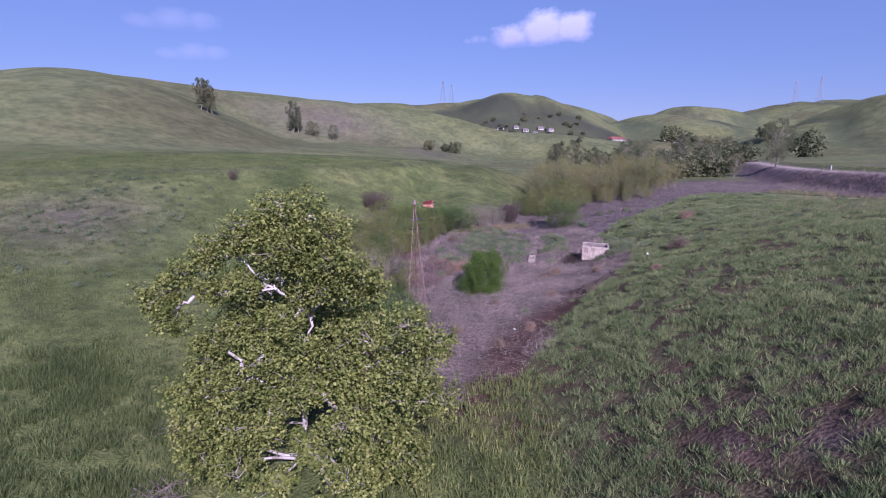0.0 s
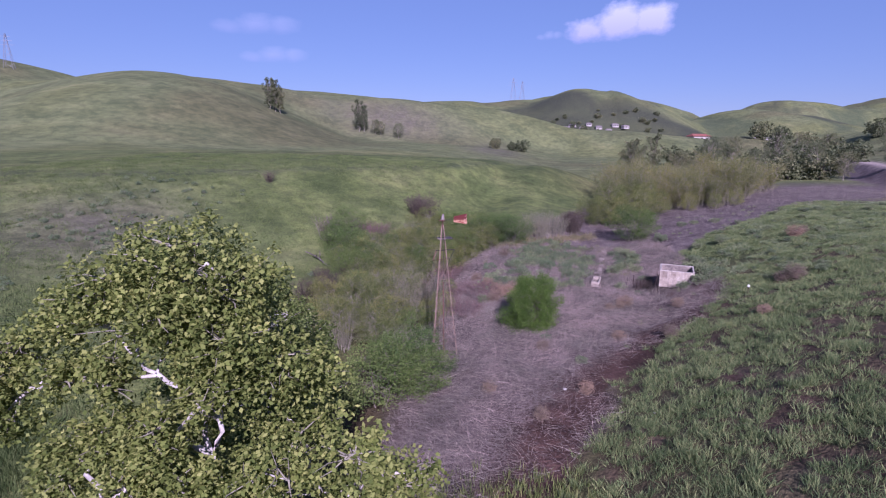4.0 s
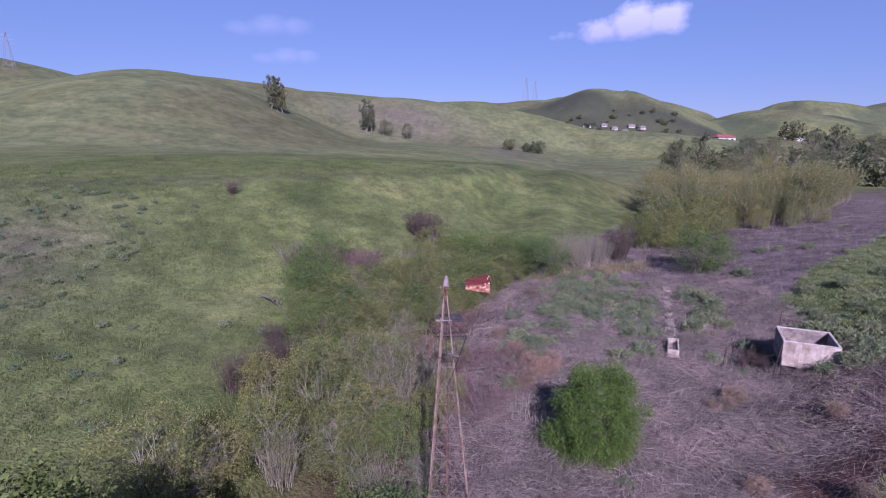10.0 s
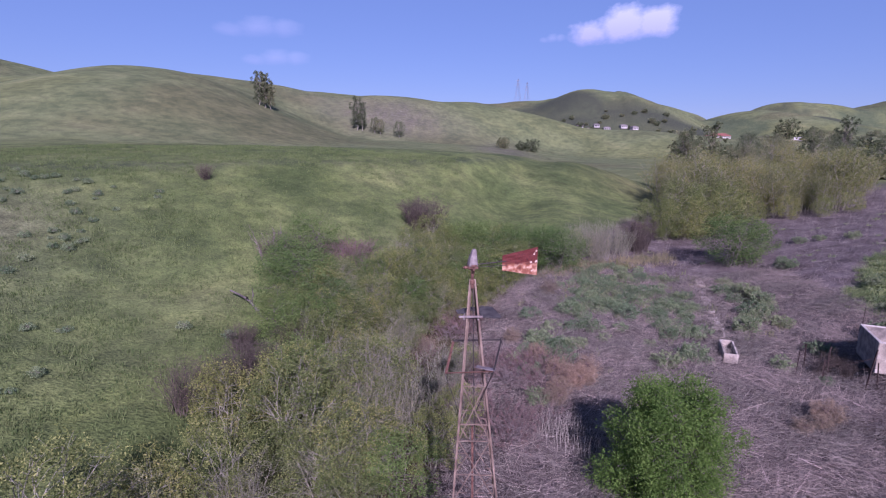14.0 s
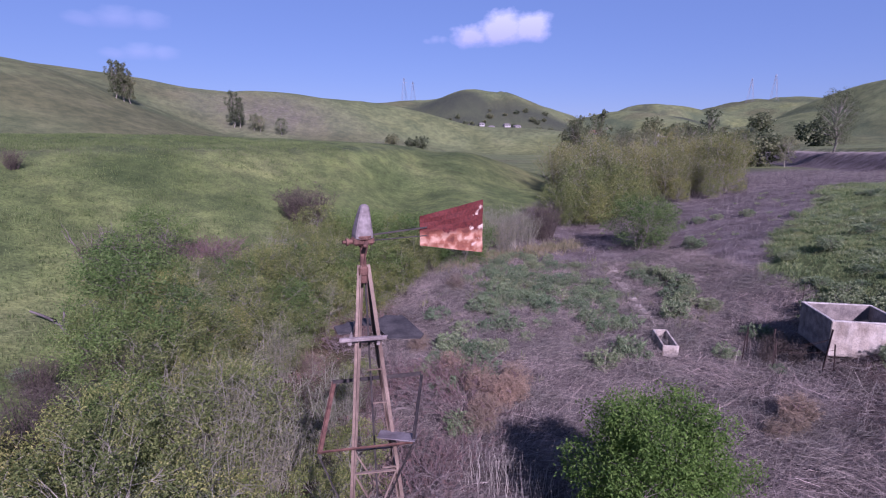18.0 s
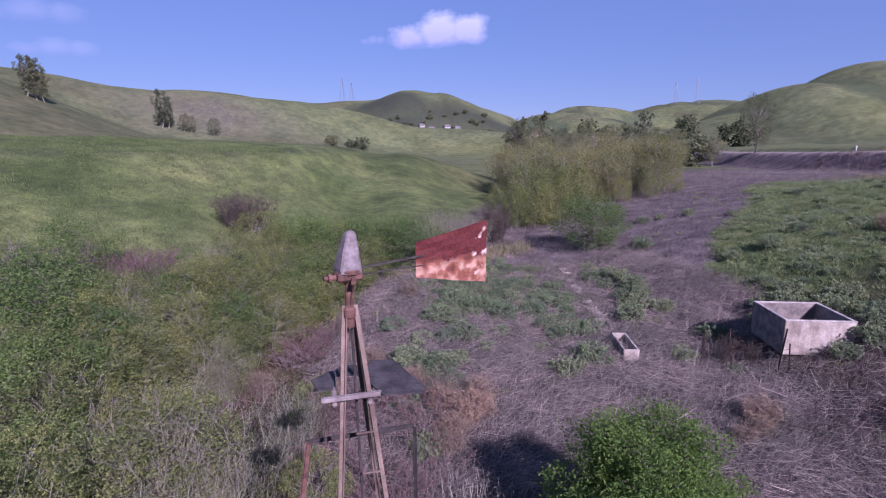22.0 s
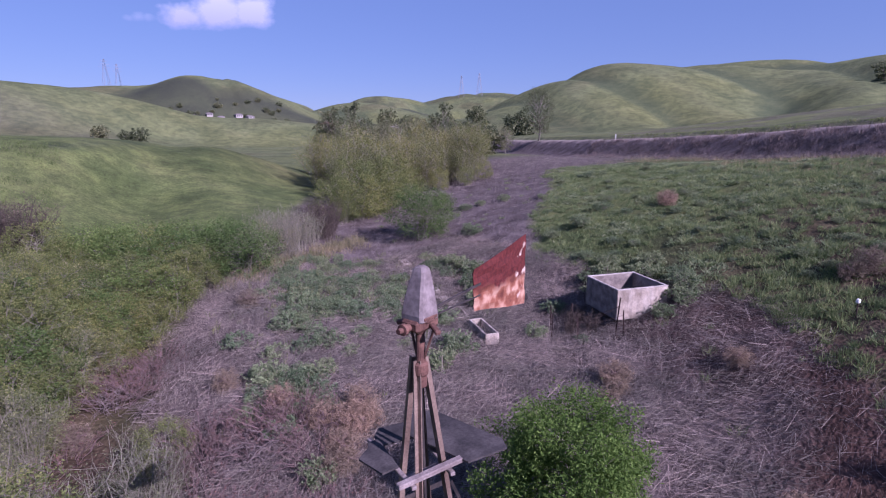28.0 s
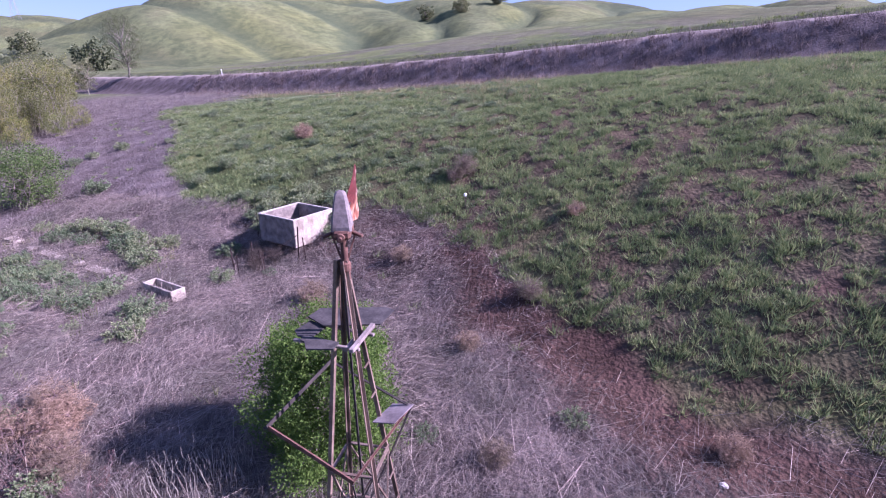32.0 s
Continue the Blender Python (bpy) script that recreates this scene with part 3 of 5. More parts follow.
def make_brush(name, label, category, seed, h, rad, stems, twigs, leaf_n, length, width, stem_r, bark, leaf, group="", flare=0.5, foot=0.35, ragged=0.35):
    """Many stems fanning up from one foot, with rising twigs and small leaves along them."""
    r = np.random.default_rng(seed)
    th = thing(name, Matrix.Identity(4), label, category, group)
    wood, fine, ends = Geo(), Geo(), []
    for k in range(stems):
        a = k * 2.39996 + r.uniform(-0.4, 0.4)
        q = math.sqrt((k + 0.5) / stems)
        b = np.array([math.cos(a), math.sin(a), 0]) * rad * foot * q
        top = np.array([math.cos(a), math.sin(a), 0]) * rad * (foot * q + flare * q * r.uniform(0.5, 1.2)) + r.normal(size=3) * [0.1 * rad, 0.1 * rad, 0] + [0, 0, h * (1 - 0.25 * q) * r.uniform(1 - ragged, 1)]
        t = np.linspace(0, 1, 6)[:, None]
        pts = b * (1 - t) + top * t + np.r_[np.zeros((1, 3)), r.normal(size=(5, 3)) * 0.018 * h]
        pts[:, 2] += 0.06 * h * np.sin(t[:, 0] * np.pi) * q
        pts[0, 2] = -0.12
        tube(wood, pts, stem_r * r.uniform(0.6, 1.2) * np.linspace(1, 0.25, 6), 4)
        ends += [(pts[3], pts[5]), (pts[1], pts[3])]
        for _ in range(twigs):
            u = r.uniform(0.5, 4.9)
            i = int(u)
            s = pts[i] * (1 - u + i) + pts[min(i + 1, 5)] * (u - i)
            o = r.normal(size=3) * [1, 1, 0.35] + [0, 0, 0.9]
            o *= h * r.uniform(0.10, 0.24) / np.linalg.norm(o)
            e = s + o
            tube(fine, [s, (s + e) / 2 + r.normal(size=3) * 0.012 * h, e], [max(stem_r * 0.3, 0.005), max(stem_r * 0.2, 0.004), 0.003], 3)
            ends.append((s, e))
    tagged(part("stem_clump", wood.mesh("stem_clump", bark), bark, th), kind="stuff")
    if twigs:
        tagged(part("branchwork", fine.mesh("branchwork", bark), bark, th), kind="stuff")
    if leaf_n:
        e = np.array(ends)
        k, t = r.integers(0, len(e), leaf_n), r.uniform(0.15, 1.08, leaf_n)[:, None]
        c = e[k, 0] * (1 - t) + e[k, 1] * t + r.normal(size=(leaf_n, 3)) * 0.022 * h
        c[:, 2] = np.maximum(c[:, 2], 0.05)
        g = Geo()
        leaves(g, c, length, width, r, -0.2)
        part("crown", g.mesh("crown", leaf, True), leaf, th)
    return th


def spot(x, y, turn=0.0, scale=1.0, sink=0.03, tall=1.0):
    return pose(x, y, gz(x, y) - sink, 0, 0, turn) @ Matrix.Diagonal((scale, scale, scale * tall, 1))


def scatter(proto, places, seed):
    """The prototype goes to the first place, copies to the others: (x, y, scale) each."""
    r = random.Random(seed)
    for n, (x, y, s) in enumerate(places):
        m = spot(x, y, r.uniform(0, 360), s * r.uniform(0.92, 1.08), tall=r.uniform(0.9, 1.1))
        if n == 0:
            proto.matrix_world = m
        else:
            copy_thing(proto, m)


# ---- ground ----
def build_ground():
    n, a, k = 450, 20.0, 6.05
    u = np.linspace(-1, 1, n)
    gx, gy = 2 + a * np.sinh(k * u), 50 + a * np.sinh(k * u)
    x, y = np.meshgrid(gx, gy, indexing="ij")
    x, y = x.ravel(), y.ravel()
    z = ground_z(x, y)
    i, j = np.meshgrid(np.arange(n - 1), np.arange(n - 1), indexing="ij")
    q = np.stack([i * n + j, (i + 1) * n + j, (i + 1) * n + j + 1, i * n + j + 1], -1).reshape(-1, 4)
    g = Geo()
    g.add(np.stack([x, y, z], 1), q)
    me = g.mesh("ground", M_GROUND)
    d = np.hypot(x, y - 45)
    # cloud shade on the village hill's flank and foot, painted as a dark mask
    hill = np.maximum(smooth(0.0, 0.25, 1 - np.hypot((x - 25) / 92, (y - 785) / 100)), smooth(0.0, 0.3, 1 - np.hypot((x - 125) / 230, (y - 735) / 62))) * (0.75 + 0.25 * smooth(-0.15, 0.2, fnoise(x, y, 60, 61) - 0.42))
    hill = hill + 0.8 * smooth(0.62, 0.7, fnoise(x, y, 130, 62)) * smooth(500, 800, d)
    z0 = height(x, y)
    ledge = np.exp(-(((z0 - 14.0) / 0.25) ** 2)) * (1 - smooth(-12, 5, x)) * smooth(20, 50, y) * (1 - smooth(150, 190, y))
    hill = hill + 0.5 * ledge * (0.4 + fnoise(x, y, 5, 66))
    # edge shadow of the grass step behind the road, painted as a dark stripe
    step = x - np.interp(y, YR, XR)
    hill = hill + 0.7 * smooth(2.2, 2.6, step) * (1 - smooth(4.0, 4.8, step)) * smooth(-60, -20, y) * (1 - smooth(150, 220, y))
    # masks for crest and gully tone, which carries some of the slope shading
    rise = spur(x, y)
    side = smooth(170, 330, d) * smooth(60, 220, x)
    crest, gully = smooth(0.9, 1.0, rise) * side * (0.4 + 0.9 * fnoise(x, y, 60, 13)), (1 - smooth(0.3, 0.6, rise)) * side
    for name, val in (("crest", crest), ("gully", gully), ("dry", dry_zone(x, y)), ("soil", soil_zone(x, y)), ("road", road_zone(x, y)), ("far", smooth(60, 170, d)), ("scrub_shade", np.clip(hill, 0, 1))):
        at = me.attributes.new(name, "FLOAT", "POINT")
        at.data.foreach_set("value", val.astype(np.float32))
    return tagged(new("ground", me), "rolling grassy hillside with dry flat and creek bed", "ground", kind="structure")


build_ground()

# ---- windmill ----
M_GALV = rough_material("weathered_galvanised_steel", (0.115, 0.077, 0.060), (0.285, 0.21, 0.165), 3.5, 0.6, 0.35, 60, 0.003)
M_RUST = rough_material("rusted_steel", (0.085, 0.042, 0.034), (0.18, 0.095, 0.072), 9.0, 0.85, 0.2, 70, 0.004)
M_DARKSTEEL = rough_material("dark_steel", (0.030, 0.026, 0.026), (0.075, 0.062, 0.058), 8.0, 0.7, 0.3, 60, 0.002)
M_HOOD = rough_material("dull_zinc", (0.115, 0.092, 0.090), (0.23, 0.195, 0.19), 7.0, 0.75, 0.05, 30, 0.004)
M_BOARD = rough_material("tarred_board", (0.022, 0.020, 0.021), (0.070, 0.062, 0.060), 6.0, 0.9, 0.0, 45, 0.004)
M_PLANK = rough_material("grey_weathered_wood", (0.13, 0.10, 0.094), (0.28, 0.235, 0.22), 7.0, 0.9, 0.0, 60, 0.004)
M_PLATE = rough_material("weathered_sheet", (0.12, 0.098, 0.10), (0.24, 0.205, 0.205), 4.0, 0.7, 0.15, 50, 0.002)


def vane_material():
    m, n, l, b = material("rusted_painted_vane", 0.75, 0.1)
    tc = n.new("ShaderNodeTexCoord")
    sep = n.new("ShaderNodeSeparateXYZ")
    l.new(tc.outputs["Object"], sep.inputs[0])
    big, fine = noise_of(n, l, 8.0, 7.0), noise_of(n, l, 38.0, 5.0)
    rust = ramp(n, l, big, [(0.34, (0.11, 0.034, 0.024)), (0.48, (0.23, 0.085, 0.052)), (0.64, (0.42, 0.25, 0.18))])
    red = ramp(n, l, fine, [(0.3, (0.060, 0.013, 0.013)), (0.7, (0.125, 0.026, 0.022))])
    high = node(n, "ShaderNodeMath")
    high.operation = "MULTIPLY_ADD"
    l.new(big, high.inputs[0])
    high.inputs[1].default_value = 0.22
    l.new(sep.outputs["Z"], high.inputs[2])
    line = node(n, "ShaderNodeMapRange", From_Min=0.11, From_Max=0.17)
    l.new(high.outputs[0], line.inputs["Value"])
    c = mix(n, l, line.outputs[0], rust, red)
    far = node(n, "ShaderNodeMapRange", From_Min=0.35, From_Max=1.5, To_Min=0.0, To_Max=0.62)
    l.new(sep.outputs["X"], far.inputs["Value"])
    pn = noise_of(n, l, 8.5, 6.0)
    add = node(n, "ShaderNodeMath")
    l.new(far.outputs[0], add.inputs[0])
    l.new(pn, add.inputs[1])
    bare = node(n, "ShaderNodeMapRange", From_Min=1.17, From_Max=1.25)
    l.new(add.outputs[0], bare.inputs["Value"])
    c = mix(n, l, bare.outputs[0], c, (0.50, 0.37, 0.31))
    l.new(c, b.inputs["Base Color"])
    bump(n, l, b, fine, 0.5, 0.003)
    return m


M_VANE = vane_material()
TX, TY, TTURN = -2.40, 44.46, 6.7
TOP_Z, LEG_Z = 13.22, 5.35


def tower_half(z):
    return 0.032 + (0.725 - 0.032) * (TOP_Z - z) / (TOP_Z - LEG_Z)


def build_windmill():
    z0 = gz(TX, TY)
    mill = thing("windmill", pose(TX, TY, 0, 0, 0, TTURN), "derelict steel lattice windmill tower with rusty tail vane and no wheel", "windmill")
    corner = ((-1, -1), (1, -1), (1, 1), (-1, 1))

    def at(k, z):
        h = tower_half(z)
        return Vector((corner[k][0] * h + 0.2 * (TOP_Z - z) / (TOP_Z - LEG_Z), corner[k][1] * h, z))

    for k in range(4):
        part("leg", angle_iron(at(k, z0 - 0.3), at(k, TOP_Z), 0.042, 0.009, 45 + 90 * k), M_GALV, mill)
    levels = (5.35, 6.1, 6.75, 7.46, 8.0, 8.63, 9.45, 9.85, 10.75)
    for z in levels:
        for k in range(4):
            part("girt", beam(at(k, z), at((k + 1) % 4, z), 0.036, 0.014), M_GALV, mill)
    for lo, hi in ((5.35, 6.75), (6.75, 8.0), (8.0, 9.45), (9.45, 10.75)):
        for k in range(4):
            part("brace", beam(at(k, lo), at((k + 1) % 4, hi), 0.018), M_GALV, mill)
            part("brace", beam(at((k + 1) % 4, lo), at(k, hi), 0.018), M_GALV, mill)
    # pump rod and drop pipe in the middle, step pegs on one leg
    part("pump_rod", beam((0.24, 0.02, z0), (0.01, 0, TOP_Z), 0.022), M_DARKSTEEL, mill)
    part("drop_pipe", beam((0.15, 0.0, z0 - 0.1), (0.06, 0, 9.6), 0.05), M_RUST, mill)
    for n in range(16):
        z = 6.0 + n * 0.4
        p = at(1, z)
        part("ladder_rung", beam((p.x - 0.16, p.y - 0.012, z), (p.x + 0.01, p.y - 0.012, z), 0.014), M_GALV, mill)
    # work platform
    inv = mill.matrix_world.inverted()

    def local(x, y, z):
        return inv @ Vector((x, y, z))

    def board(name, pts, z, thick, mat, label=""):
        bm = bmesh.new()
        low = [bm.verts.new(local(x, y, z)) for x, y in pts]
        f = bm.faces.new(low)
        ext = bmesh.ops.extrude_face_region(bm, geom=[f])
        bmesh.ops.translate(bm, vec=(0, 0, thick), verts=[v for v in ext["geom"] if isinstance(v, bmesh.types.BMVert)])
        bmesh.ops.recalc_face_normals(bm, faces=bm.faces[:])
        return part(name, bm, mat, mill, label)

    board("platform_board", [(-2.34, 44.78), (-2.12, 44.22), (-1.76, 44.22), (-1.72, 44.34), (-1.97, 45.04), (-2.2, 45.06)], 12.40, 0.016, M_BOARD, "dark warped plywood board")
    board("platform_board", [(-2.80, 44.70), (-2.72, 44.44), (-2.58, 44.46), (-2.56, 44.88), (-2.66, 44.86), (-2.68, 44.80)], 12.385, 0.016, M_BOARD, "dark broken plywood board")
    board("platform_board", [(-2.60, 44.80), (-2.30, 44.78), (-2.22, 45.02), (-2.48, 45.05), (-2.56, 44.96)], 12.37, 0.014, M_BOARD, "dark split plywood board")
    part("platform_beam", beam(local(-2.68, 44.27, 12.38), local(-2.13, 44.30, 12.40), 0.055, 0.04, 0.006), M_PLANK, mill, "bleached wooden cross beam")
    part("platform_beam", beam(local(-2.58, 44.40, 12.31), local(-2.22, 44.41, 12.33), 0.05, 0.03, 0.005), M_PLANK, mill)
    part("platform_beam", beam(local(-2.56, 44.24, 12.34), local(-2.60, 44.98, 12.35), 0.04, 0.03, 0.005), M_PLANK, mill)
    part("platform_beam", beam(local(-2.24, 44.24, 12.34), local(-2.20, 44.98, 12.35), 0.04, 0.03, 0.005), M_PLANK, mill)
    # loose square guard frame lower down, with a sheet on one corner
    ring = [(-2.93, 45.20, 11.42), (-1.74, 45.12, 11.55), (-1.86, 44.02, 11.22), (-2.97, 44.20, 11.02)]
    for k in range(4):
        p, q = local(*ring[k]), local(*ring[(k + 1) % 4])
        part("guard_bar", angle_iron(p, q, 0.05 if k in (3, 0) else 0.028, 0.008, 30 * k), M_RUST if k in (3, 2) else M_DARKSTEEL, mill, "rusted angle-iron guard bar" if k == 3 else "")
    bm = box((0.44, 0.30, 0.012), Matrix.Identity(4), 0.003)
    bm.transform(Matrix.Translation(local(-2.04, 44.16, 11.24)) @ pose(0, 0, 0, -14, 4, -14))
    part("guard_sheet", bm, M_PLATE, mill, "dull grey sheet on guard frame")
    part("guard_stay", beam(local(-1.86, 44.02, 11.22), local(-2.3, 44.5, 9.9), 0.016), M_DARKSTEEL, mill)
    part("guard_stay", beam(local(-2.97, 44.20, 11.02), local(-2.6, 44.3, 9.9), 0.016), M_DARKSTEEL, mill)
    return mill


MILL = build_windmill()


def lathe(profile, sides=16):
    bm = bmesh.new()
    rings = []
    for rad, z in profile:
        rings.append([bm.verts.new((rad * math.cos(2 * math.pi * k / sides), rad * math.sin(2 * math.pi * k / sides), z)) for k in range(sides)])
    for a1, b1 in zip(rings, rings[1:]):
        for k in range(sides):
            bm.faces.new((a1[k], a1[(k + 1) % sides], b1[(k + 1) % sides], b1[k]))
    bm.faces.new(rings[0][::-1])
    bm.faces.new(rings[-1])
    return bm


def build_head():
    """Mast pipe, gear case, hood and tail; x points along the tail."""
    turn = 90 - 68.0
    head = new("head")
    head.parent = MILL
    head.matrix_world = pose(TX, TY - 0.04, 0, 0, 0, turn)
    part("mast_pipe", lathe([(0.045, 13.02), (0.045, 13.10), (0.056, 13.12), (0.056, 13.19), (0.038, 13.21), (0.032, 13.42), (0.05, 13.45), (0.05, 13.49)]), M_RUST, head, "rusty mast pipe with collars")
    bm = box((0.24, 0.17, 0.09), pose(0, 0, 13.505), 0.022)
    box((0.17, 0.21, 0.05), pose(0.0, 0, 13.555), 0.018, bm)
    part("gear_case", bm, M_RUST, head, "rusted gear case")
    bm = lathe([(0.028, 0), (0.028, 0.06), (0.042, 0.063), (0.042, 0.09), (0.020, 0.093), (0.020, 0.13)], 12)
    bm.transform(pose(-0.10, 0.0, 13.50, 0, -90, 0))
    part("hub_stub", bm, M_RUST, head, "bare rusted wheel shaft")
    for s in (-1, 1):
        part("side_lug", beam((0.02, 0.09 * s, 13.50), (-0.03, 0.19 * s, 13.47), 0.04, 0.03, 0.006), M_RUST, head)
        part("strut", beam((0.02, 0.11 * s, 13.47), (0, 0.035 * s, 13.24), 0.014), M_RUST, head)
    # hood: tapering helmet with a rounded crest
    bm = bmesh.new()
    rings = []
    for z, x0, x1, w, rnd in ((13.54, -0.10, 0.10, 0.100, 0.0), (13.58, -0.10, 0.10, 0.098, 0.0), (13.70, -0.075, 0.092, 0.082, 0.02), (13.80, -0.045, 0.084, 0.066, 0.05), (13.875, -0.020, 0.076, 0.054, 0.1), (13.90, -0.008, 0.066, 0.044, 0.2), (13.912, 0.006, 0.05, 0.026, 0.4)):
        b = 0.2 * w + rnd * 0.05
        ring = [bm.verts.new((x, y, z)) for x, y in ((x0 + b, -w), (x1 - b, -w), (x1, -w + b), (x1, w - b), (x1 - b, w), (x0 + b, w), (x0, w - b), (x0, -w + b))]
        rings.append(ring)
    for a1, b1 in zip(rings, rings[1:]):
        for k in range(8):
            bm.faces.new((a1[k], a1[(k + 1) % 8], b1[(k + 1) % 8], b1[k]))
    bm.faces.new(rings[-1])
    part("hood", bm, M_HOOD, head, "dull zinc helmet hood")
    part("hood_rim", lathe([(0.100, 13.525), (0.112, 13.53), (0.112, 13.542), (0.100, 13.548)], 20), M_RUST, head)
    # tail bone and vane
    part("tail_bar", beam((0.10, 0.0, 13.56), (0.80, 0.02, 13.60), 0.017), M_DARKSTEEL, head)
    part("tail_bar", beam((0.10, 0.03, 13.49), (0.80, 0.025, 13.50), 0.011), M_DARKSTEEL, head)
    bm = bmesh.new()
    n, m = 14, 8
    x0, x1 = 0.71, 1.56
    grid = {}
    for side in (0, 1):
        for i in range(n + 1):
            for j in range(m + 1):
                u, v = i / n, j / m
                lo, hi = 13.385 - 0.155 * u, 13.735 + 0.16 * u
                wob = 0.010 * math.sin(7 * u + 2 * v) + 0.006 * math.sin(17 * v + 9 * u)
                grid[side, i, j] = bm.verts.new((x0 + (x1 - x0) * u, wob + (0.003 if side else -0.003) + 0.02, lo + (hi - lo) * v - 13.5))
    for i in range(n):
        for j in range(m):
            for side in (0, 1):
                f = [grid[side, i, j], grid[side, i + 1, j], grid[side, i + 1, j + 1], grid[side, i, j + 1]]
                bm.faces.new(f if not side else f[::-1])
    for i in range(n):
        for j in (0, m):
            bm.faces.new((grid[0, i, j], grid[1, i, j], grid[1, i + 1, j], grid[0, i + 1, j]))
    for j in range(m):
        for i in (0, n):
            bm.faces.new((grid[0, i, j], grid[0, i, j + 1], grid[1, i, j + 1], grid[1, i, j]))
    bmesh.ops.recalc_face_normals(bm, faces=bm.faces[:])
    v = part("tail_vane", bm, M_VANE, head, "rust-red and orange sheet vane with flaked paint")
    v.location.z = 13.5
    for u in (0.02, 0.5):
        x = x0 + (x1 - x0) * u
        part("vane_rib", beam((x, 0.034, 13.42 - 0.12 * u), (x, 0.034, 13.70 + 0.13 * u), 0.02, 0.008), M_RUST, head)


build_head()

# ---- concrete tank and troughs ----
def concrete_material():
    """Cast concrete with damp streaks, pale lime patches and a rough face."""
    m, n, l, b = material("stained_concrete", 0.9)
    tc = n.new("ShaderNodeTexCoord")
    mp = n.new("ShaderNodeMapping")
    mp.inputs["Scale"].default_value = (5.0, 5.0, 0.7)
    l.new(tc.outputs["Object"], mp.inputs["Vector"])
    st = node(n, "ShaderNodeTexNoise", Scale=1.0, Detail=6.0)
    l.new(mp.outputs["Vector"], st.inputs["Vector"])
    big, fine = noise_of(n, l, 2.0, 6.0), noise_of(n, l, 22.0, 5.0)
    c = ramp(n, l, big, [(0.3, (0.19, 0.155, 0.125)), (0.5, (0.31, 0.265, 0.22)), (0.72, (0.44, 0.395, 0.345))])
    c = mix(n, l, 0.45, c, ramp(n, l, st.outputs["Fac"], [(0.38, (0.45, 0.43, 0.44)), (0.56, (1.12, 1.1, 1.08))]), "MULTIPLY")
    c = mix(n, l, 0.8, c, ramp(n, l, fine, [(0.3, (0.7, 0.7, 0.7)), (0.6, (1.12, 1.12, 1.12))]), "MULTIPLY")
    l.new(c, b.inputs["Base Color"])
    bump(n, l, b, fine, 0.6, 0.008)
    return m


M_CONC = concrete_material()
# brown-stained concrete, darkened further for the shade inside and on the sides
M_STAIN_SHADE = rough_material("shaded_stained_concrete", (0.12, 0.10, 0.092), (0.27, 0.23, 0.20), 3.0, 0.85, 0.0, 26, 0.006)
M_RIM = rough_material("bare_concrete_rim", (0.26, 0.23, 0.20), (0.44, 0.395, 0.35), 4.0, 0.9, 0.0, 30, 0.004)


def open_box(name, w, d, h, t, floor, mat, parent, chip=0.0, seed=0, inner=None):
    """Four walls, butted, and a floor slab; inner: the stained material of all but the front, with shade in its colour.
    """
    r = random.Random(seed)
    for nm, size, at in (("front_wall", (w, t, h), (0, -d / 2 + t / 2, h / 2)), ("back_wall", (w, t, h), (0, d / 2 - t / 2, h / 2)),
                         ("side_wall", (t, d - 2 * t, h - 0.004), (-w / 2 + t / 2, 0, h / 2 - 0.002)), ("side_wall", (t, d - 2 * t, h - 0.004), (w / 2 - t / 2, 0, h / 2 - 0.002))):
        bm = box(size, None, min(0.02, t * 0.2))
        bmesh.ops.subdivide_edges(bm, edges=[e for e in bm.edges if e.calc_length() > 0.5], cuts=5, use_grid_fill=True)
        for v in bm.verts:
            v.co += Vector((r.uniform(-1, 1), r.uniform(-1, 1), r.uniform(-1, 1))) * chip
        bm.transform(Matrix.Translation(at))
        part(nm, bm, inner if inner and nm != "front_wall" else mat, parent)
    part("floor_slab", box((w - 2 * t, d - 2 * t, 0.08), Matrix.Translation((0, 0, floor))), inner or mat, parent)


def build_tank():
    tank = thing("water_tank", pose(15.36, 57.60, 6.70, 0, 0, -14.5), "weathered concrete water tank, open and empty, in dry brush", "tank")
    open_box("tank", 2.58, 2.58, 1.34, 0.115, 0.30, M_CONC, tank, 0.006, 3, M_STAIN_SHADE)
    for size, at in (((2.60, 0.125, 0.05), (0, -1.23, 1.367)), ((2.60, 0.125, 0.05), (0, 1.23, 1.367)), ((0.125, 2.33, 0.05), (-1.232, 0, 1.367)), ((0.125, 2.33, 0.05), (1.232, 0, 1.367))):
        part("rim", box(size, Matrix.Translation(at), 0.012), M_RIM, tank, "pale worn concrete rim")


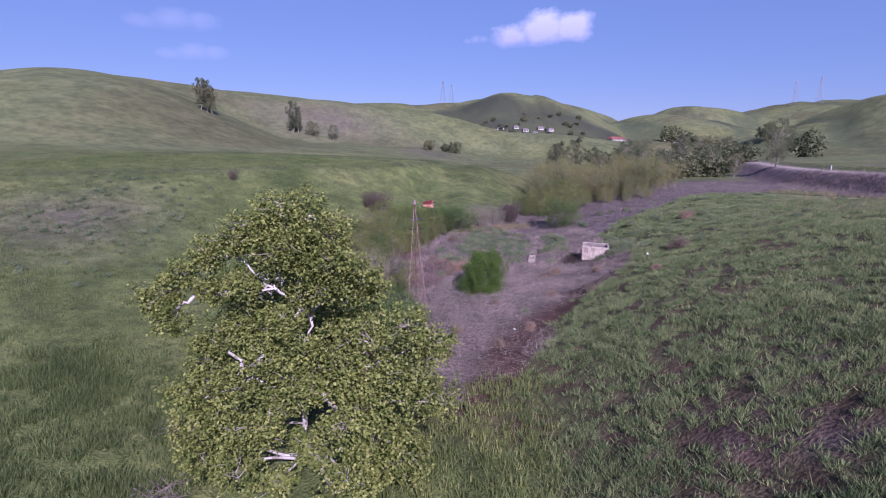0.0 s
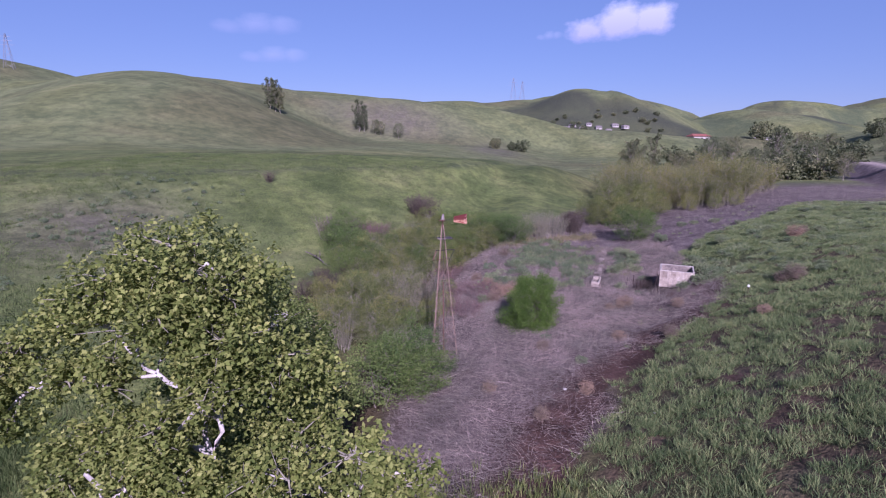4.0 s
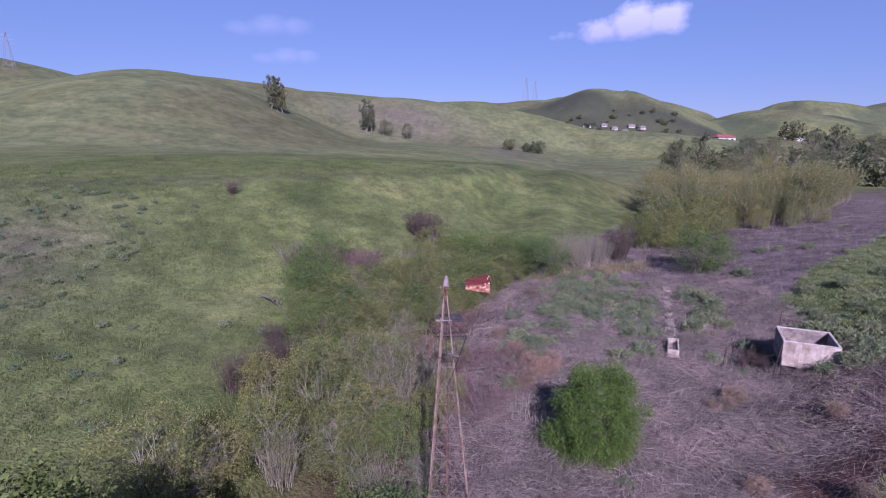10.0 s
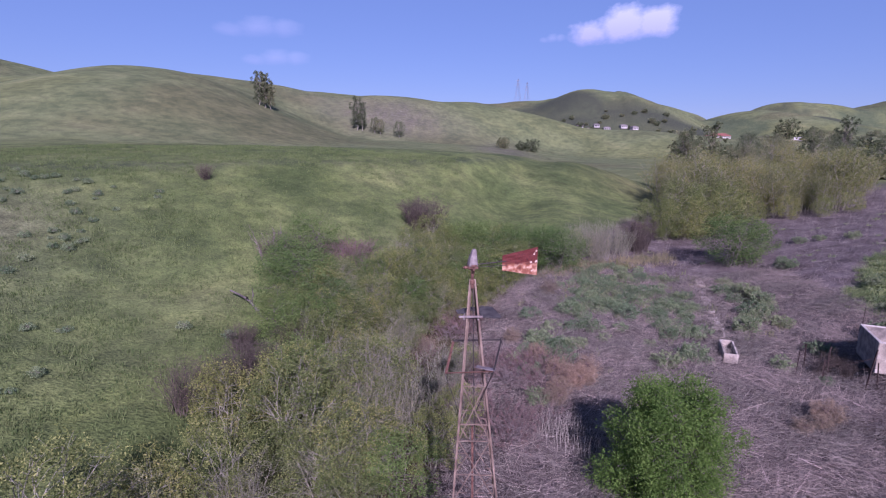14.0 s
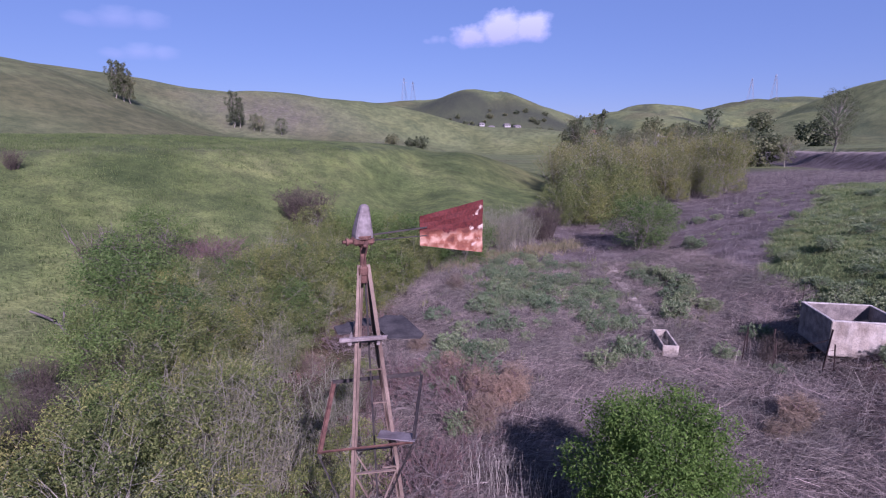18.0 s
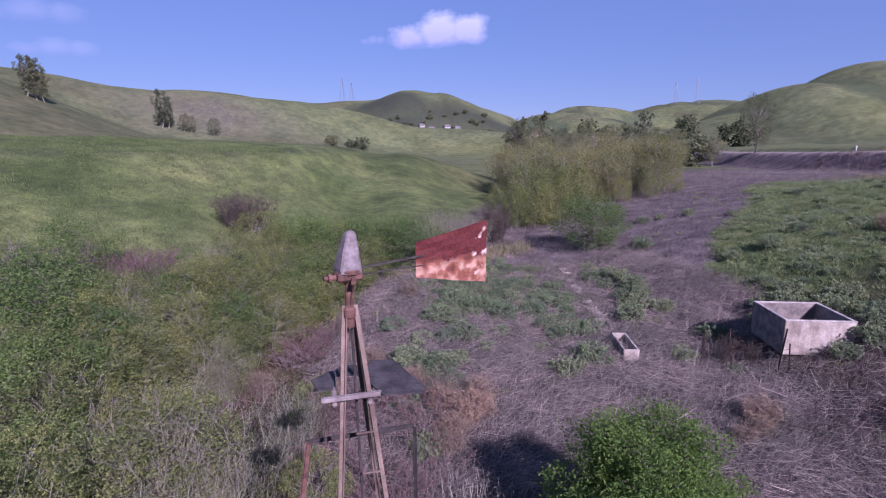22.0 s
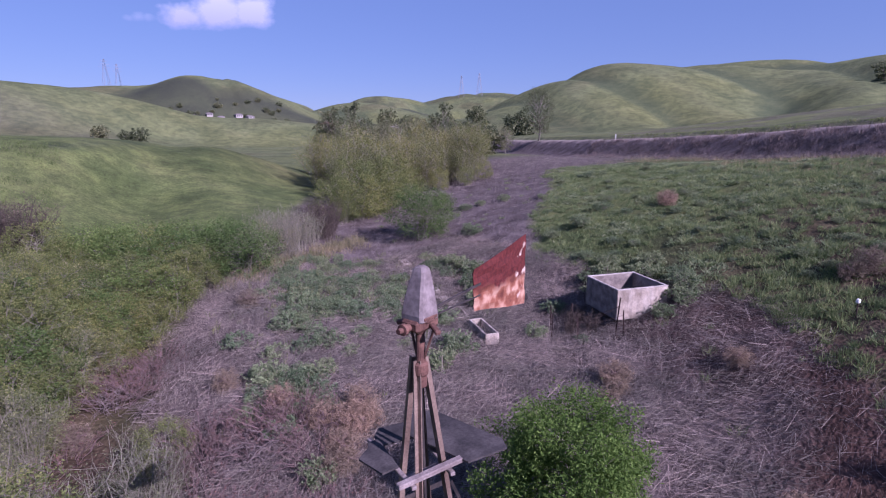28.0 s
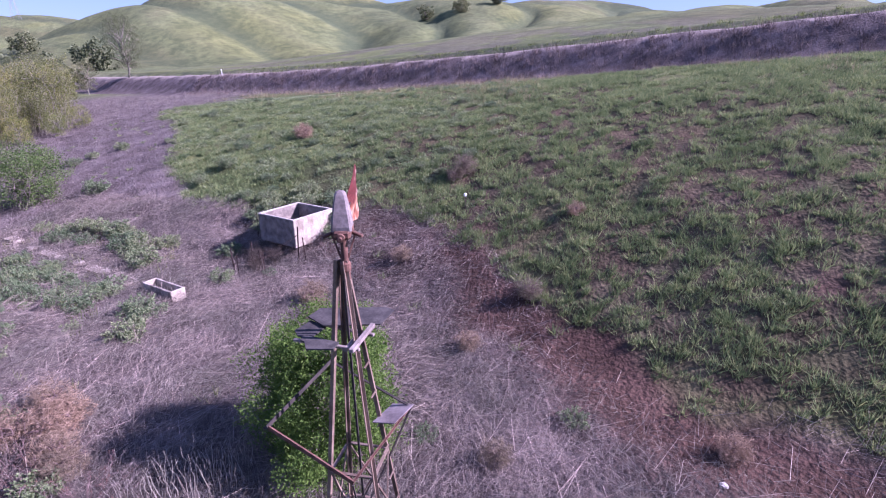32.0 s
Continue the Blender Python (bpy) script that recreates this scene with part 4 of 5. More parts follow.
def build_troughs():
    a = math.degrees(math.atan2(-(9.32 - 8.83), 61.55 - 59.45))
    tr = thing("drinking_trough", pose(9.36, 60.5, gz(9.36, 60.5) - 0.05, 0, 0, a), "small pale concrete drinking trough, empty", "trough", "line of troughs")
    open_box("trough", 0.66, 2.15, 0.55, 0.09, 0.15, M_CONC, tr, 0.005, 5)
    tr = thing("drinking_trough", pose(9.9, 63.55, gz(9.9, 63.55) - 0.36, 2, 0, a - 3), "half-buried concrete trough among weeds", "trough", "line of troughs")
    open_box("trough", 0.66, 1.7, 0.50, 0.08, 0.25, M_CONC, tr, 0.006, 6)
    for x, y, w, d, tilt in ((10.4, 65.6, 0.66, 1.2, 5), (10.8, 67.6, 0.62, 0.9, -4), (11.05, 69.0, 0.5, 0.7, 9), (11.35, 70.4, 0.6, 0.9, 7), (11.7, 72.2, 0.5, 0.8, -6)):
        bm = box((w * 0.78, d, 0.14), None, 0.02)
        bmesh.ops.subdivide_edges(bm, edges=[e for e in bm.edges if e.calc_length() > 0.3], cuts=3, use_grid_fill=True)
        for v in bm.verts:
            v.co += Vector((random.uniform(-1, 1), random.uniform(-1, 1), random.uniform(-1, 1))) * 0.012
        me = bpy.data.meshes.new("concrete_slab")
        bm.to_mesh(me)
        bm.free()
        me.materials.append(M_CONC)
        ob = tagged(new("concrete_slab", me), "broken flat concrete slab sunk in weeds", "slab", "broken slabs")
        ob.matrix_world = pose(x, y, gz(x, y) + 0.07, tilt, -6, a + 2 * tilt)
    tr = thing("drinking_trough", pose(12.1, 74.2, gz(12.1, 74.2) - 0.22, 3, 4, a + 8), "small broken concrete trough in weeds", "trough", "line of troughs")
    open_box("trough", 0.6, 1.0, 0.45, 0.09, 0.12, M_CONC, tr, 0.006, 7)


build_tank()
build_troughs()

# ---- fence remains round the tank, stake, log ----
M_POST = rough_material("rusty_post", (0.035, 0.025, 0.024), (0.10, 0.065, 0.055), 9.0, 0.85, 0.1)
M_WHITE = rough_material("white_paint", (0.60, 0.60, 0.58), (0.80, 0.80, 0.78), 9.0, 0.6)
M_LOG = rough_material("dead_wood", (0.05, 0.042, 0.04), (0.17, 0.145, 0.135), 4.0, 0.9)


def fence_post(x, y, h, dx, dy, w, label):
    z = gz(x, y)
    p = thing("fence_post", pose(x, y, z), label, "fence post", "fence remains")
    part("stake", angle_iron((0, 0, -0.2), (dx, dy, h), w, 0.01, 30), M_POST, p)
    part("tie_wire", beam((dx * 0.6 - 0.05, dy * 0.6 - 0.03, h * 0.6), (dx * 0.6 + 0.05, dy * 0.6 + 0.03, h * 0.62), 0.012), M_POST, p)
    return Vector((x + dx * 0.8, y + dy * 0.8, z + h * 0.8))


POSTS = [fence_post(13.30, 56.25, 1.75, 0.28, 0.05, 0.06, "leaning dark steel fence post beside the tank"),
         fence_post(13.62, 56.10, 1.15, -0.12, 0.0, 0.05, "short dark wooden fence post beside the tank"),
         fence_post(12.20, 57.35, 1.05, 0.06, 0.1, 0.04, "rusty steel fence post in dry brush"),
         fence_post(12.35, 59.30, 1.15, -0.05, 0.0, 0.06, "dark wooden fence post in weeds"),
         fence_post(11.55, 58.30, 1.20, 0.12, 0.1, 0.035, "thin rusty fence post in dry brush"),
         fence_post(14.75, 59.55, 2.35, 0.06, 0.0, 0.022, "thin tall steel rod behind the tank"),
         fence_post(12.70, 57.90, 1.05, -0.10, 0.05, 0.05, "dark wooden fence post leaning in brush"),
         fence_post(13.05, 58.70, 1.10, 0.08, 0.0, 0.055, "dark wooden fence post beside the tank")]
for k, (p, q) in enumerate(((0, 2), (2, 4), (4, 3), (1, 2), (2, 6), (6, 7), (0, 6))):
    g = Geo()
    t = np.linspace(0, 1, 8)[:, None]
    tube(g, np.array(POSTS[p]) * (1 - t) + np.array(POSTS[q]) * t - np.array([0, 0, 1]) * np.sin(t * np.pi) * 0.12, np.full(8, 0.009), 4)
    tagged(new("fence_wire", g.mesh("fence_wire", M_POST)), "slack rusty wire between fence posts", "wire", "fence wires")

st = thing("marker_stake", spot(17.62, 49.38), "short dark stake with a white cap on grassy slope", "stake")
part("stem", beam((0, 0, -0.1), (0.02, 0, 0.60), 0.035), M_POST, st)
part("cap", box((0.14, 0.12, 0.16), pose(0.02, 0, 0.64, 6, 4, 0), 0.03), M_WHITE, st, "white cap")
st = thing("road_marker", spot(79.0, 116.0), "small white roadside marker post", "marker")
part("stem", beam((0, 0, -0.1), (0, 0, 0.8), 0.09), M_WHITE, st)
part("cap", box((0.2, 0.2, 0.22), pose(0, 0, 0.9), 0.04), M_WHITE, st)

log = thing("fallen_log", pose(0, 0, 0), "bare grey fallen trunk on grass", "log")
g = Geo()
xs = np.linspace(-18.7, -14.2, 9)
ys = 62.2 - 0.52 * (xs + 18.7) + 0.25 * np.sin(xs * 1.7)
tube(g, np.stack([xs, ys, ground_z(xs, ys) + np.linspace(0.5, 0.12, 9)], 1), np.linspace(0.05, 0.12, 9), 8)
part("stem", g.mesh("stem", M_LOG), M_LOG, log)
for k, (dx, dy, dz) in ((2, (0.5, -0.9, 0.5)), (3, (-0.3, 0.7, 0.8)), (5, (0.3, -0.6, 0.9)), (6, (0.6, 0.5, 0.6))):
    g = Geo()
    b = np.array([xs[k], ys[k], gz(xs[k], ys[k]) + 0.3])
    tube(g, [b, b + np.array([dx, dy, dz]) * 0.5 + 0.05, b + np.array([dx, dy, dz])], [0.06, 0.045, 0.02], 5)
    part("branch_stub", g.mesh("branch_stub", M_LOG), M_LOG, log)

# ---- trees and shrubs ----
r0 = random.Random(5)


def place(ob, x, y, turn=0.0, scale=1.0):
    ob.matrix_world = spot(x, y, turn, scale)
    return ob


def sycamore():
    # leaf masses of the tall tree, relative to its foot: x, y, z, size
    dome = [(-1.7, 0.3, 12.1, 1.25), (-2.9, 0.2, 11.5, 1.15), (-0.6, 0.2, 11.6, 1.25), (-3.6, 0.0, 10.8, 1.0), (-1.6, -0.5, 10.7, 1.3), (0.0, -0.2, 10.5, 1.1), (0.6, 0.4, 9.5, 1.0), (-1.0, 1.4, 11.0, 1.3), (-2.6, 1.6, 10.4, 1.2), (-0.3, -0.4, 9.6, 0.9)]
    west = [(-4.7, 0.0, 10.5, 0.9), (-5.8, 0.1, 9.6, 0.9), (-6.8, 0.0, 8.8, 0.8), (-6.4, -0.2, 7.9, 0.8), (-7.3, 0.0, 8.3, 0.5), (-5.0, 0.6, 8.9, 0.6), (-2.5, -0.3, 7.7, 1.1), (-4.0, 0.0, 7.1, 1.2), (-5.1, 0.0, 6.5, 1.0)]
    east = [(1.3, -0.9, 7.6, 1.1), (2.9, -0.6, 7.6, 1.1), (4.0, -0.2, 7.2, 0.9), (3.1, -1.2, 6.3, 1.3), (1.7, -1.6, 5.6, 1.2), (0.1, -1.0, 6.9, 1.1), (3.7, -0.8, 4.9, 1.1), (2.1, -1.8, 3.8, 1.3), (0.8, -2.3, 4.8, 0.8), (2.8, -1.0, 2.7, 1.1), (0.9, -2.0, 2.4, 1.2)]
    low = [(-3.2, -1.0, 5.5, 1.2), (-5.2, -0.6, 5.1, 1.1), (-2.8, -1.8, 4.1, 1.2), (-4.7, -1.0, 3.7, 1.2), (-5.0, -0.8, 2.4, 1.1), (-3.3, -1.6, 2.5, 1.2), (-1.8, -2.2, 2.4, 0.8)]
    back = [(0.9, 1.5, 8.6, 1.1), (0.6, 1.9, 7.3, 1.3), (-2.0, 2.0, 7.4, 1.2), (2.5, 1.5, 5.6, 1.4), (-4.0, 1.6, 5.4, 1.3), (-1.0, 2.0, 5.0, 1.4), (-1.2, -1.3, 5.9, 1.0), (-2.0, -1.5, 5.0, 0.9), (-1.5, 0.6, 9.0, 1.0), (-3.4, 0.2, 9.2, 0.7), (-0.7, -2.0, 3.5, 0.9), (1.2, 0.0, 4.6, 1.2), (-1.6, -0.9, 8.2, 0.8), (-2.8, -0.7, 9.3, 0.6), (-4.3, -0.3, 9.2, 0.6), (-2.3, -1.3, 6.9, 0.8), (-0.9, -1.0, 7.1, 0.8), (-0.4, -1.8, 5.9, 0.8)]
    limbs = [(0.34, 0.13, [(0, 0, -0.3), (-0.8, -0.2, 1.2), (-1.2, -0.4, 2.5), (-1.5, -0.8, 4.8), (-1.25, -0.3, 6.3), (-1.0, 0.0, 7.8)]),
             (0.15, 0.05, [(-1.0, 0.0, 7.8), (-2.3, -0.5, 9.1), (-3.1, -0.5, 9.7), (-3.7, -0.3, 10.5)]), (0.10, 0.04, [(-2.3, -0.5, 9.1), (-3.6, -0.6, 9.0), (-5.2, -0.4, 8.9), (-6.3, -0.2, 9.2)]),
             (0.09, 0.03, [(-2.3, -0.5, 9.1), (-2.0, -0.3, 10.1), (-1.7, 0, 11.3)]), (0.13, 0.05, [(-1.0, 0.0, 7.8), (-0.3, -0.3, 9.0), (0.1, 0.0, 10.4)]),
             (0.15, 0.05, [(-1.2, -0.4, 2.5), (-0.9, -1.7, 3.5), (0.0, -2.3, 4.0), (0.6, -2.0, 4.7)]), (0.12, 0.04, [(-1.5, -0.8, 4.8), (-2.0, -1.7, 5.5), (-2.7, -2.0, 6.1), (-3.5, -1.7, 6.3)]),
             (0.12, 0.04, [(-1.4, -0.5, 5.5), (0.6, -1.3, 6.3), (2.0, -1.5, 6.5), (3.2, -0.9, 7.1)]), (0.11, 0.04, [(-1.3, -0.5, 3.4), (-2.9, -1.2, 3.9), (-4.6, -0.8, 4.6)]),
             (0.10, 0.03, [(-1.4, -0.6, 4.4), (0.5, 0.8, 5.0), (2.2, 1.0, 5.6)])]
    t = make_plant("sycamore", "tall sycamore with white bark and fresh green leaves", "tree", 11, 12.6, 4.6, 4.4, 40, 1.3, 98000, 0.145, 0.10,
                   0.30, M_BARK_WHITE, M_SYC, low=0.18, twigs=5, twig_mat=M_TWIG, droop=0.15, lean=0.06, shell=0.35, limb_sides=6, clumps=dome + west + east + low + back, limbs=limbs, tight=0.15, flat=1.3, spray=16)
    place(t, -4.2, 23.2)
    t = make_plant("sycamore", "smaller sycamore with dense green leaves in creek bed", "tree", 12, 8.3, 4.2, 3.4, 40, 1.0, 36000, 0.15, 0.105,
                   0.2, M_BARK_WHITE, M_SYC, low=0.15, twigs=5, droop=0.15, shell=0.35, flat=1.3, spray=16)
    place(t, -9.4, 33.6, 10)


sycamore()
place(make_plant("pepper_tree", "dense round bright green pepper tree on dry flat", "tree", 21, 3.75, 2.0, 1.95, 140, 0.50, 88000, 0.088, 0.030, 0.07,
                 M_BARK, M_PEPPER, low=-0.12, twigs=3, droop=0.55, shell=0.38, squash=1.0), 3.4, 48.7)

olive = make_plant("willow_shrub", "olive-green willow shrub in creek bed", "shrub", 31, 3.4, 1.9, 1.9, 36, 0.46, 11500, 0.088, 0.034, 0.06, M_TWIG, M_OLIVE, low=0.02, stems=6, twigs=6, group="creek thicket", shell=0.4)
silver = make_plant("willow_shrub", "pale grey-green willow shrub with bare twigs in creek bed", "shrub", 30, 3.3, 1.8, 1.9, 30, 0.5, 8500, 0.09, 0.03, 0.06, M_TWIG, M_SILVER, low=0.03, stems=6, twigs=9, group="creek thicket", shell=0.45)
green = make_plant("creek_shrub", "fresh green leafy shrub in creek bed", "shrub", 32, 3.2, 1.8, 1.8, 24, 0.68, 9500, 0.10, 0.045, 0.06, M_BARK, M_GREEN, low=0.05, stems=4, twigs=6, group="creek thicket", shell=0.45)
grey = make_brush("bare_willow", "grey twiggy half-bare willow shrub in creek bed", "shrub", 33, 5.2, 2.3, 44, 12, 5200, 0.10, 0.026, 0.026, M_TWIG, M_GREYLEAF, "creek thicket")
stems_bare = make_brush("bare_tree", "leafless many-stemmed pale shrub on grassy bank", "shrub", 37, 3.9, 1.9, 15, 5, 0, 0, 0, 0.07, M_BARE, M_BARE, "bare shrubs", flare=0.75, foot=0.3)
scatter(stems_bare, [(-18.2, 66.9, 0.95), (-17.2, 68.4, 0.85), (-16.2, 68.8, 0.7)], 15)
dusky = make_brush("bare_shrub", "dense dark brown leafless shrub on the slope", "shrub", 38, 4.2, 2.5, 60, 12, 2600, 0.12, 0.05, 0.035, M_DUSKY, M_MAUVELEAF, "bare shrubs", flare=0.7)
scatter(dusky, [(-10.0, 80.8, 1.0), (-11.2, 81.8, 0.75), (-15.3, 62.8, 0.5), (-13.5, 55.2, 0.5), (-12.3, 58.6, 0.5), (-30.0, 78.4, 0.4), (-17.2, 66.8, 0.85), (-15.9, 67.8, 0.7), (-14.0, 61.0, 0.65), (-15.2, 57.0, 0.42)], 16)
russet = make_brush("russet_brush", "low russet-brown leafless brush on the flat", "shrub", 39, 0.80, 1.1, 40, 9, 500, 0.06, 0.012, 0.012, M_RUSTTWIG, M_RUSSET, "russet brush", flare=0.8, foot=0.5)
scatter(russet, [(-5.0, 67.6, 1.3), (-5.6, 66.4, 1.2), (-4.4, 66.4, 1.1), (-3.6, 67.8, 1.0), (-6.4, 68.6, 1.2), (-14.8, 71.4, 1.4), (-13.6, 71.2, 1.3), (-12.5, 70.9, 1.3), (-14.2, 72.4, 1.2), (-7.2, 63.0, 1.0), (-8.2, 60.6, 0.9)] + [(-3.6 + 3.8 * r0.random() , 51.5 + 8.0 * r0.random(), r0.uniform(0.7, 1.2)) for _ in range(15)], 17)
mauve = make_brush("bare_shrub", "bare mauve-grey twiggy shrub", "shrub", 34, 3.2, 1.5, 40, 12, 1500, 0.09, 0.03, 0.022, M_DUSKY, M_MAUVELEAF, "bare shrubs", flare=0.55)
yellow = make_plant("willow_shrub", "yellow-green willow shrub in creek bed", "shrub", 35, 2.6, 1.6, 1.6, 16, 0.65, 4500, 0.12, 0.03, 0.06, M_TWIG, M_WILLOW, low=0.05, stems=5, twigs=5, group="creek thicket", shell=0.4)



def band(y0, y1, step, off, width, jitter=1.0):
    out, y = [], y0
    while y < y1:
        out.append((float(np.interp(y, (36, 50, 56, 60, 66, 70, 74, 78), (-8.5, -9, -8, -11, -10.5, -9, -4.5, 0))) + off + r0.uniform(-width, width), y + r0.uniform(-jitter, jitter)))
        y += step
    return out


thicket = [(x, y, r0.uniform(0.75, 1.1)) for x, y in band(57, 79, 0.8, 0.2, 2.9)] + [(x, y, r0.uniform(0.7, 1.0)) for x, y in band(57, 78, 1.3, -1.6, 2.0)] + [(x, y, r0.uniform(0.8, 1.2)) for x, y in band(46, 57, 1.1, 0.0, 2.6) + band(39, 46, 1.5, -2.8, 1.3)] + [(-9.6, 50.6, 1.1), (-10.6, 52.2, 1.0), (-8.4, 49.6, 0.9), (-4.4, 51.0, 0.7), (-3.6, 53.0, 0.6), (-3.6, 46.6, 0.6), (-4.0, 59.2, 0.5)] + [(x, y, r0.uniform(0.6, 0.95)) for x, y in [(-10.5 + 10 * r0.random(), 67.5 + 11.5 * r0.random()) for _ in range(46)] if x < -7.4 + 0.8 * (y - 65.5)]
scatter(olive, thicket[0::3] + thicket[1::3], 1)
scatter(silver, thicket[2::3], 19)
scatter(green, [(-15.4, 64.4, 1.1), (-14.4, 62.4, 0.95), (-16.4, 66.0, 0.9), (-14.2, 60.6, 0.7), (-13.9, 58.6, 0.75), (-16.8, 70.4, 0.8), (-9.6, 71.5, 0.9), (-6.8, 73.6, 0.9), (-3.0, 75.6, 1.05), (-1.6, 77.4, 1.1), (0.2, 76.2, 1.0), (1.5, 75.0, 1.0), (-4.6, 77.6, 1.0), (15.6, 78.2, 1.05), (17.0, 78.9, 0.8), (-5.2, 39.6, 1.0), (-3.9, 40.6, 1.05), (-4.5, 41.8, 0.85), (-2.9, 39.6, 0.7), (-8.6, 66.2, 0.8), (-11.6, 67.4, 0.8), (-5.5, 50.0, 0.7), (-10.8, 54.6, 0.8), (-12.6, 58.0, 0.8), (-12.2, 60.4, 0.9), (-11.4, 62.2, 0.75), (-6.0, 70.4, 0.8), (-3.8, 72.8, 0.9), (-7.8, 68.8, 0.7), (-5.4, 78.6, 1.1), (-4.2, 79.4, 1.1), (-6.5, 79.2, 1.0)], 2)
scatter(grey, [(-7.6, 54.4, 1.0), (-5.9, 54.4, 0.95), (-6.8, 52.4, 0.9), (-9.2, 55.2, 0.8), (-4.7, 56.4, 0.7), (-9.6, 46.2, 0.6), (-5.2, 45.8, 0.55), (-11.8, 43.0, 0.55), (-8.0, 62.0, 0.6), (5.1, 77.8, 0.6), (3.6, 79.2, 0.65), (6.4, 79.8, 0.65), (7.6, 81.0, 0.65), (-10.5, 72.0, 0.6), (5.2, 81.2, 0.65)], 3)
scatter(mauve, [(9.1, 82.4, 1.15), (9.7, 83.4, 1.1), (8.4, 83.0, 0.9), (-12.8, 60.5, 0.8), (-13.5, 54.0, 0.85), (-14.5, 51.0, 0.7), (-14.0, 52.6, 0.8), (-12.4, 57.0, 0.8), (-3.8, 57.8, 0.5), (-4.6, 60.4, 0.55), (13.2, 57.5, 0.34), (12.8, 58.4, 0.36), (13.4, 58.6, 0.32), (12.4, 58.0, 0.28)], 4)
scatter(yellow, [(-11.4, 45.0, 0.9), (-12.2, 50.4, 1.0), (-13.2, 51.2, 0.8), (-12.8, 44.2, 0.75), (-9.4, 57.0, 0.8), (-7.0, 55.2, 0.9), (-11.0, 57.6, 0.7), (-12.0, 40.0, 0.9), (-8.0, 63.0, 0.8)], 5)

snag = make_plant("dead_branch_heap", "tangled heap of bare bleached branches on the flat", "dead branches", 36, 0.9, 1.3, 1.1, 26, 0.45, 0, 0, 0, 0.022, M_BARE, M_BARE, low=0.02, stems=7, twigs=3, group="branch heaps", shell=0.4)
scatter(snag, [(-10.8, 21.8, 1.15), (-12.2, 26.0, 0.9), (0.7, 28.9, 0.8), (-1.6, 56.4, 1.0), (-5.7, 65.6, 1.0), (-1.4, 51.6, 0.9), (-2.6, 49.8, 0.7), (0.4, 52.6, 0.6), (-4.4, 64.2, 0.8)], 14)

reeds = make_brush("dry_reed", "tall pale dry reed stalks in dead brush", "reeds", 43, 1.5, 0.9, 26, 0, 0, 0, 0, 0.009, M_REED, M_REED, "dry reeds", flare=0.35, foot=0.8)
scatter(reeds, [(0.9, 51.1, 1.0), (1.6, 50.6, 0.85), (0.2, 51.8, 0.8), (5.6, 78.4, 0.9)], 20)

# tall yellow-green willow thicket down the valley
willow = make_brush("willow_tree", "tall yellow-green willow in a thicket", "tree", 41, 7.9, 2.3, 13, 20, 7600, 0.18, 0.05, 0.045, M_TWIG, M_WILLOW, "willow thicket", flare=0.55, foot=0.4, ragged=0.5)
places = []
for n in range(60):
    u, v = (n * 0.618034) % 1, n / 60
    x, y = 15.6 + 17.5 * u + v * (3 + 12 * u), 96.4 - 0.6 * u + 22 * v
    places.append((x, y, 0.74 + 0.46 * r0.random()))
scatter(willow, places, 6)
scatter(olive_low := make_plant("willow_shrub", "low green willow shrub at thicket edge", "shrub", 42, 3.0, 1.7, 1.7, 24, 0.6, 7500, 0.11, 0.038, 0.06, M_TWIG, M_OLIVE, low=0.05, stems=4, twigs=3, group="willow thicket"),
        [(13.0, 87.8, 1.2), (12.0, 88.6, 1.1), (14.6, 88.6, 1.2), (16.4, 89.2, 1.1), (18.2, 90.0, 1.15), (20.2, 92.6, 1.2), (15.2, 90.8, 1.4), (18.0, 92.6, 1.4), (22.4, 93.8, 1.0), (27.0, 94.8, 0.7), (30.4, 94.4, 0.6), (33.6, 95.6, 0.7)], 7)

# scattered valley trees
tree = make_plant("valley_tree", "grey-green open-crowned tree in the valley", "tree", 51, 12.5, 4.0, 3.8, 44, 1.05, 13500, 0.19, 0.105, 0.20, M_TWIG, M_DARK, low=0.12, twigs=5, group="valley trees", shell=0.35, spray=8)
slim = make_plant("hillside_tree", "tall slim open tree with pale trunk on the hillside", "tree", 53, 14.0, 2.7, 2.6, 46, 0.85, 5200, 0.34, 0.2, 0.2, M_TWIG, M_DARK, low=0.14, twigs=5, group="hillside trees", shell=0.3, spray=8)
scatter(slim, [(-92.6, 326.5, 1.35), (-119.8, 268.0, 0.80), (-117.0, 268.6, 0.78), (-118.2, 270.4, 0.84), (-115.2, 270.0, 0.6), (-90.0, 328.0, 0.9), (24.0, 123.5, 0.62), (28.5, 126.0, 0.58), (41.0, 120.0, 0.55), (66.5, 160.0, 0.7)], 18)
scatter(tree, [(24.5, 123.0, 0.85), (33.5, 126.0, 0.9), (86.0, 147.0, 1.22), (75.0, 146.0, 0.62), (50.0, 131.0, 0.75), (78.0, 165.0, 0.95), (70.5, 172.0, 0.8), (63.0, 180.0, 0.85), (71.0, 222.0, 1.15), (80.0, 226.0, 1.1), (104.0, 250.0, 1.2), (121.0, 262.0, 1.15), (135.0, 270.0, 1.1), (100.0, 300.0, 1.0), (150.0, 330.0, 1.1), (-82.3, 326.0, 0.85), (-79.0, 325.0, 0.75), (-68.1, 324.0, 0.8), (84.0, 196.0, 0.9), (45.0, 150.0, 0.7)], 8)
bush = make_plant("far_bush", "dark rounded bush on distant hillside", "shrub", 52, 2.6, 1.8, 1.7, 12, 0.85, 1500, 0.3, 0.24, 0.1, M_BARK, M_DARK, low=0.0, twigs=0, group="hillside bushes")
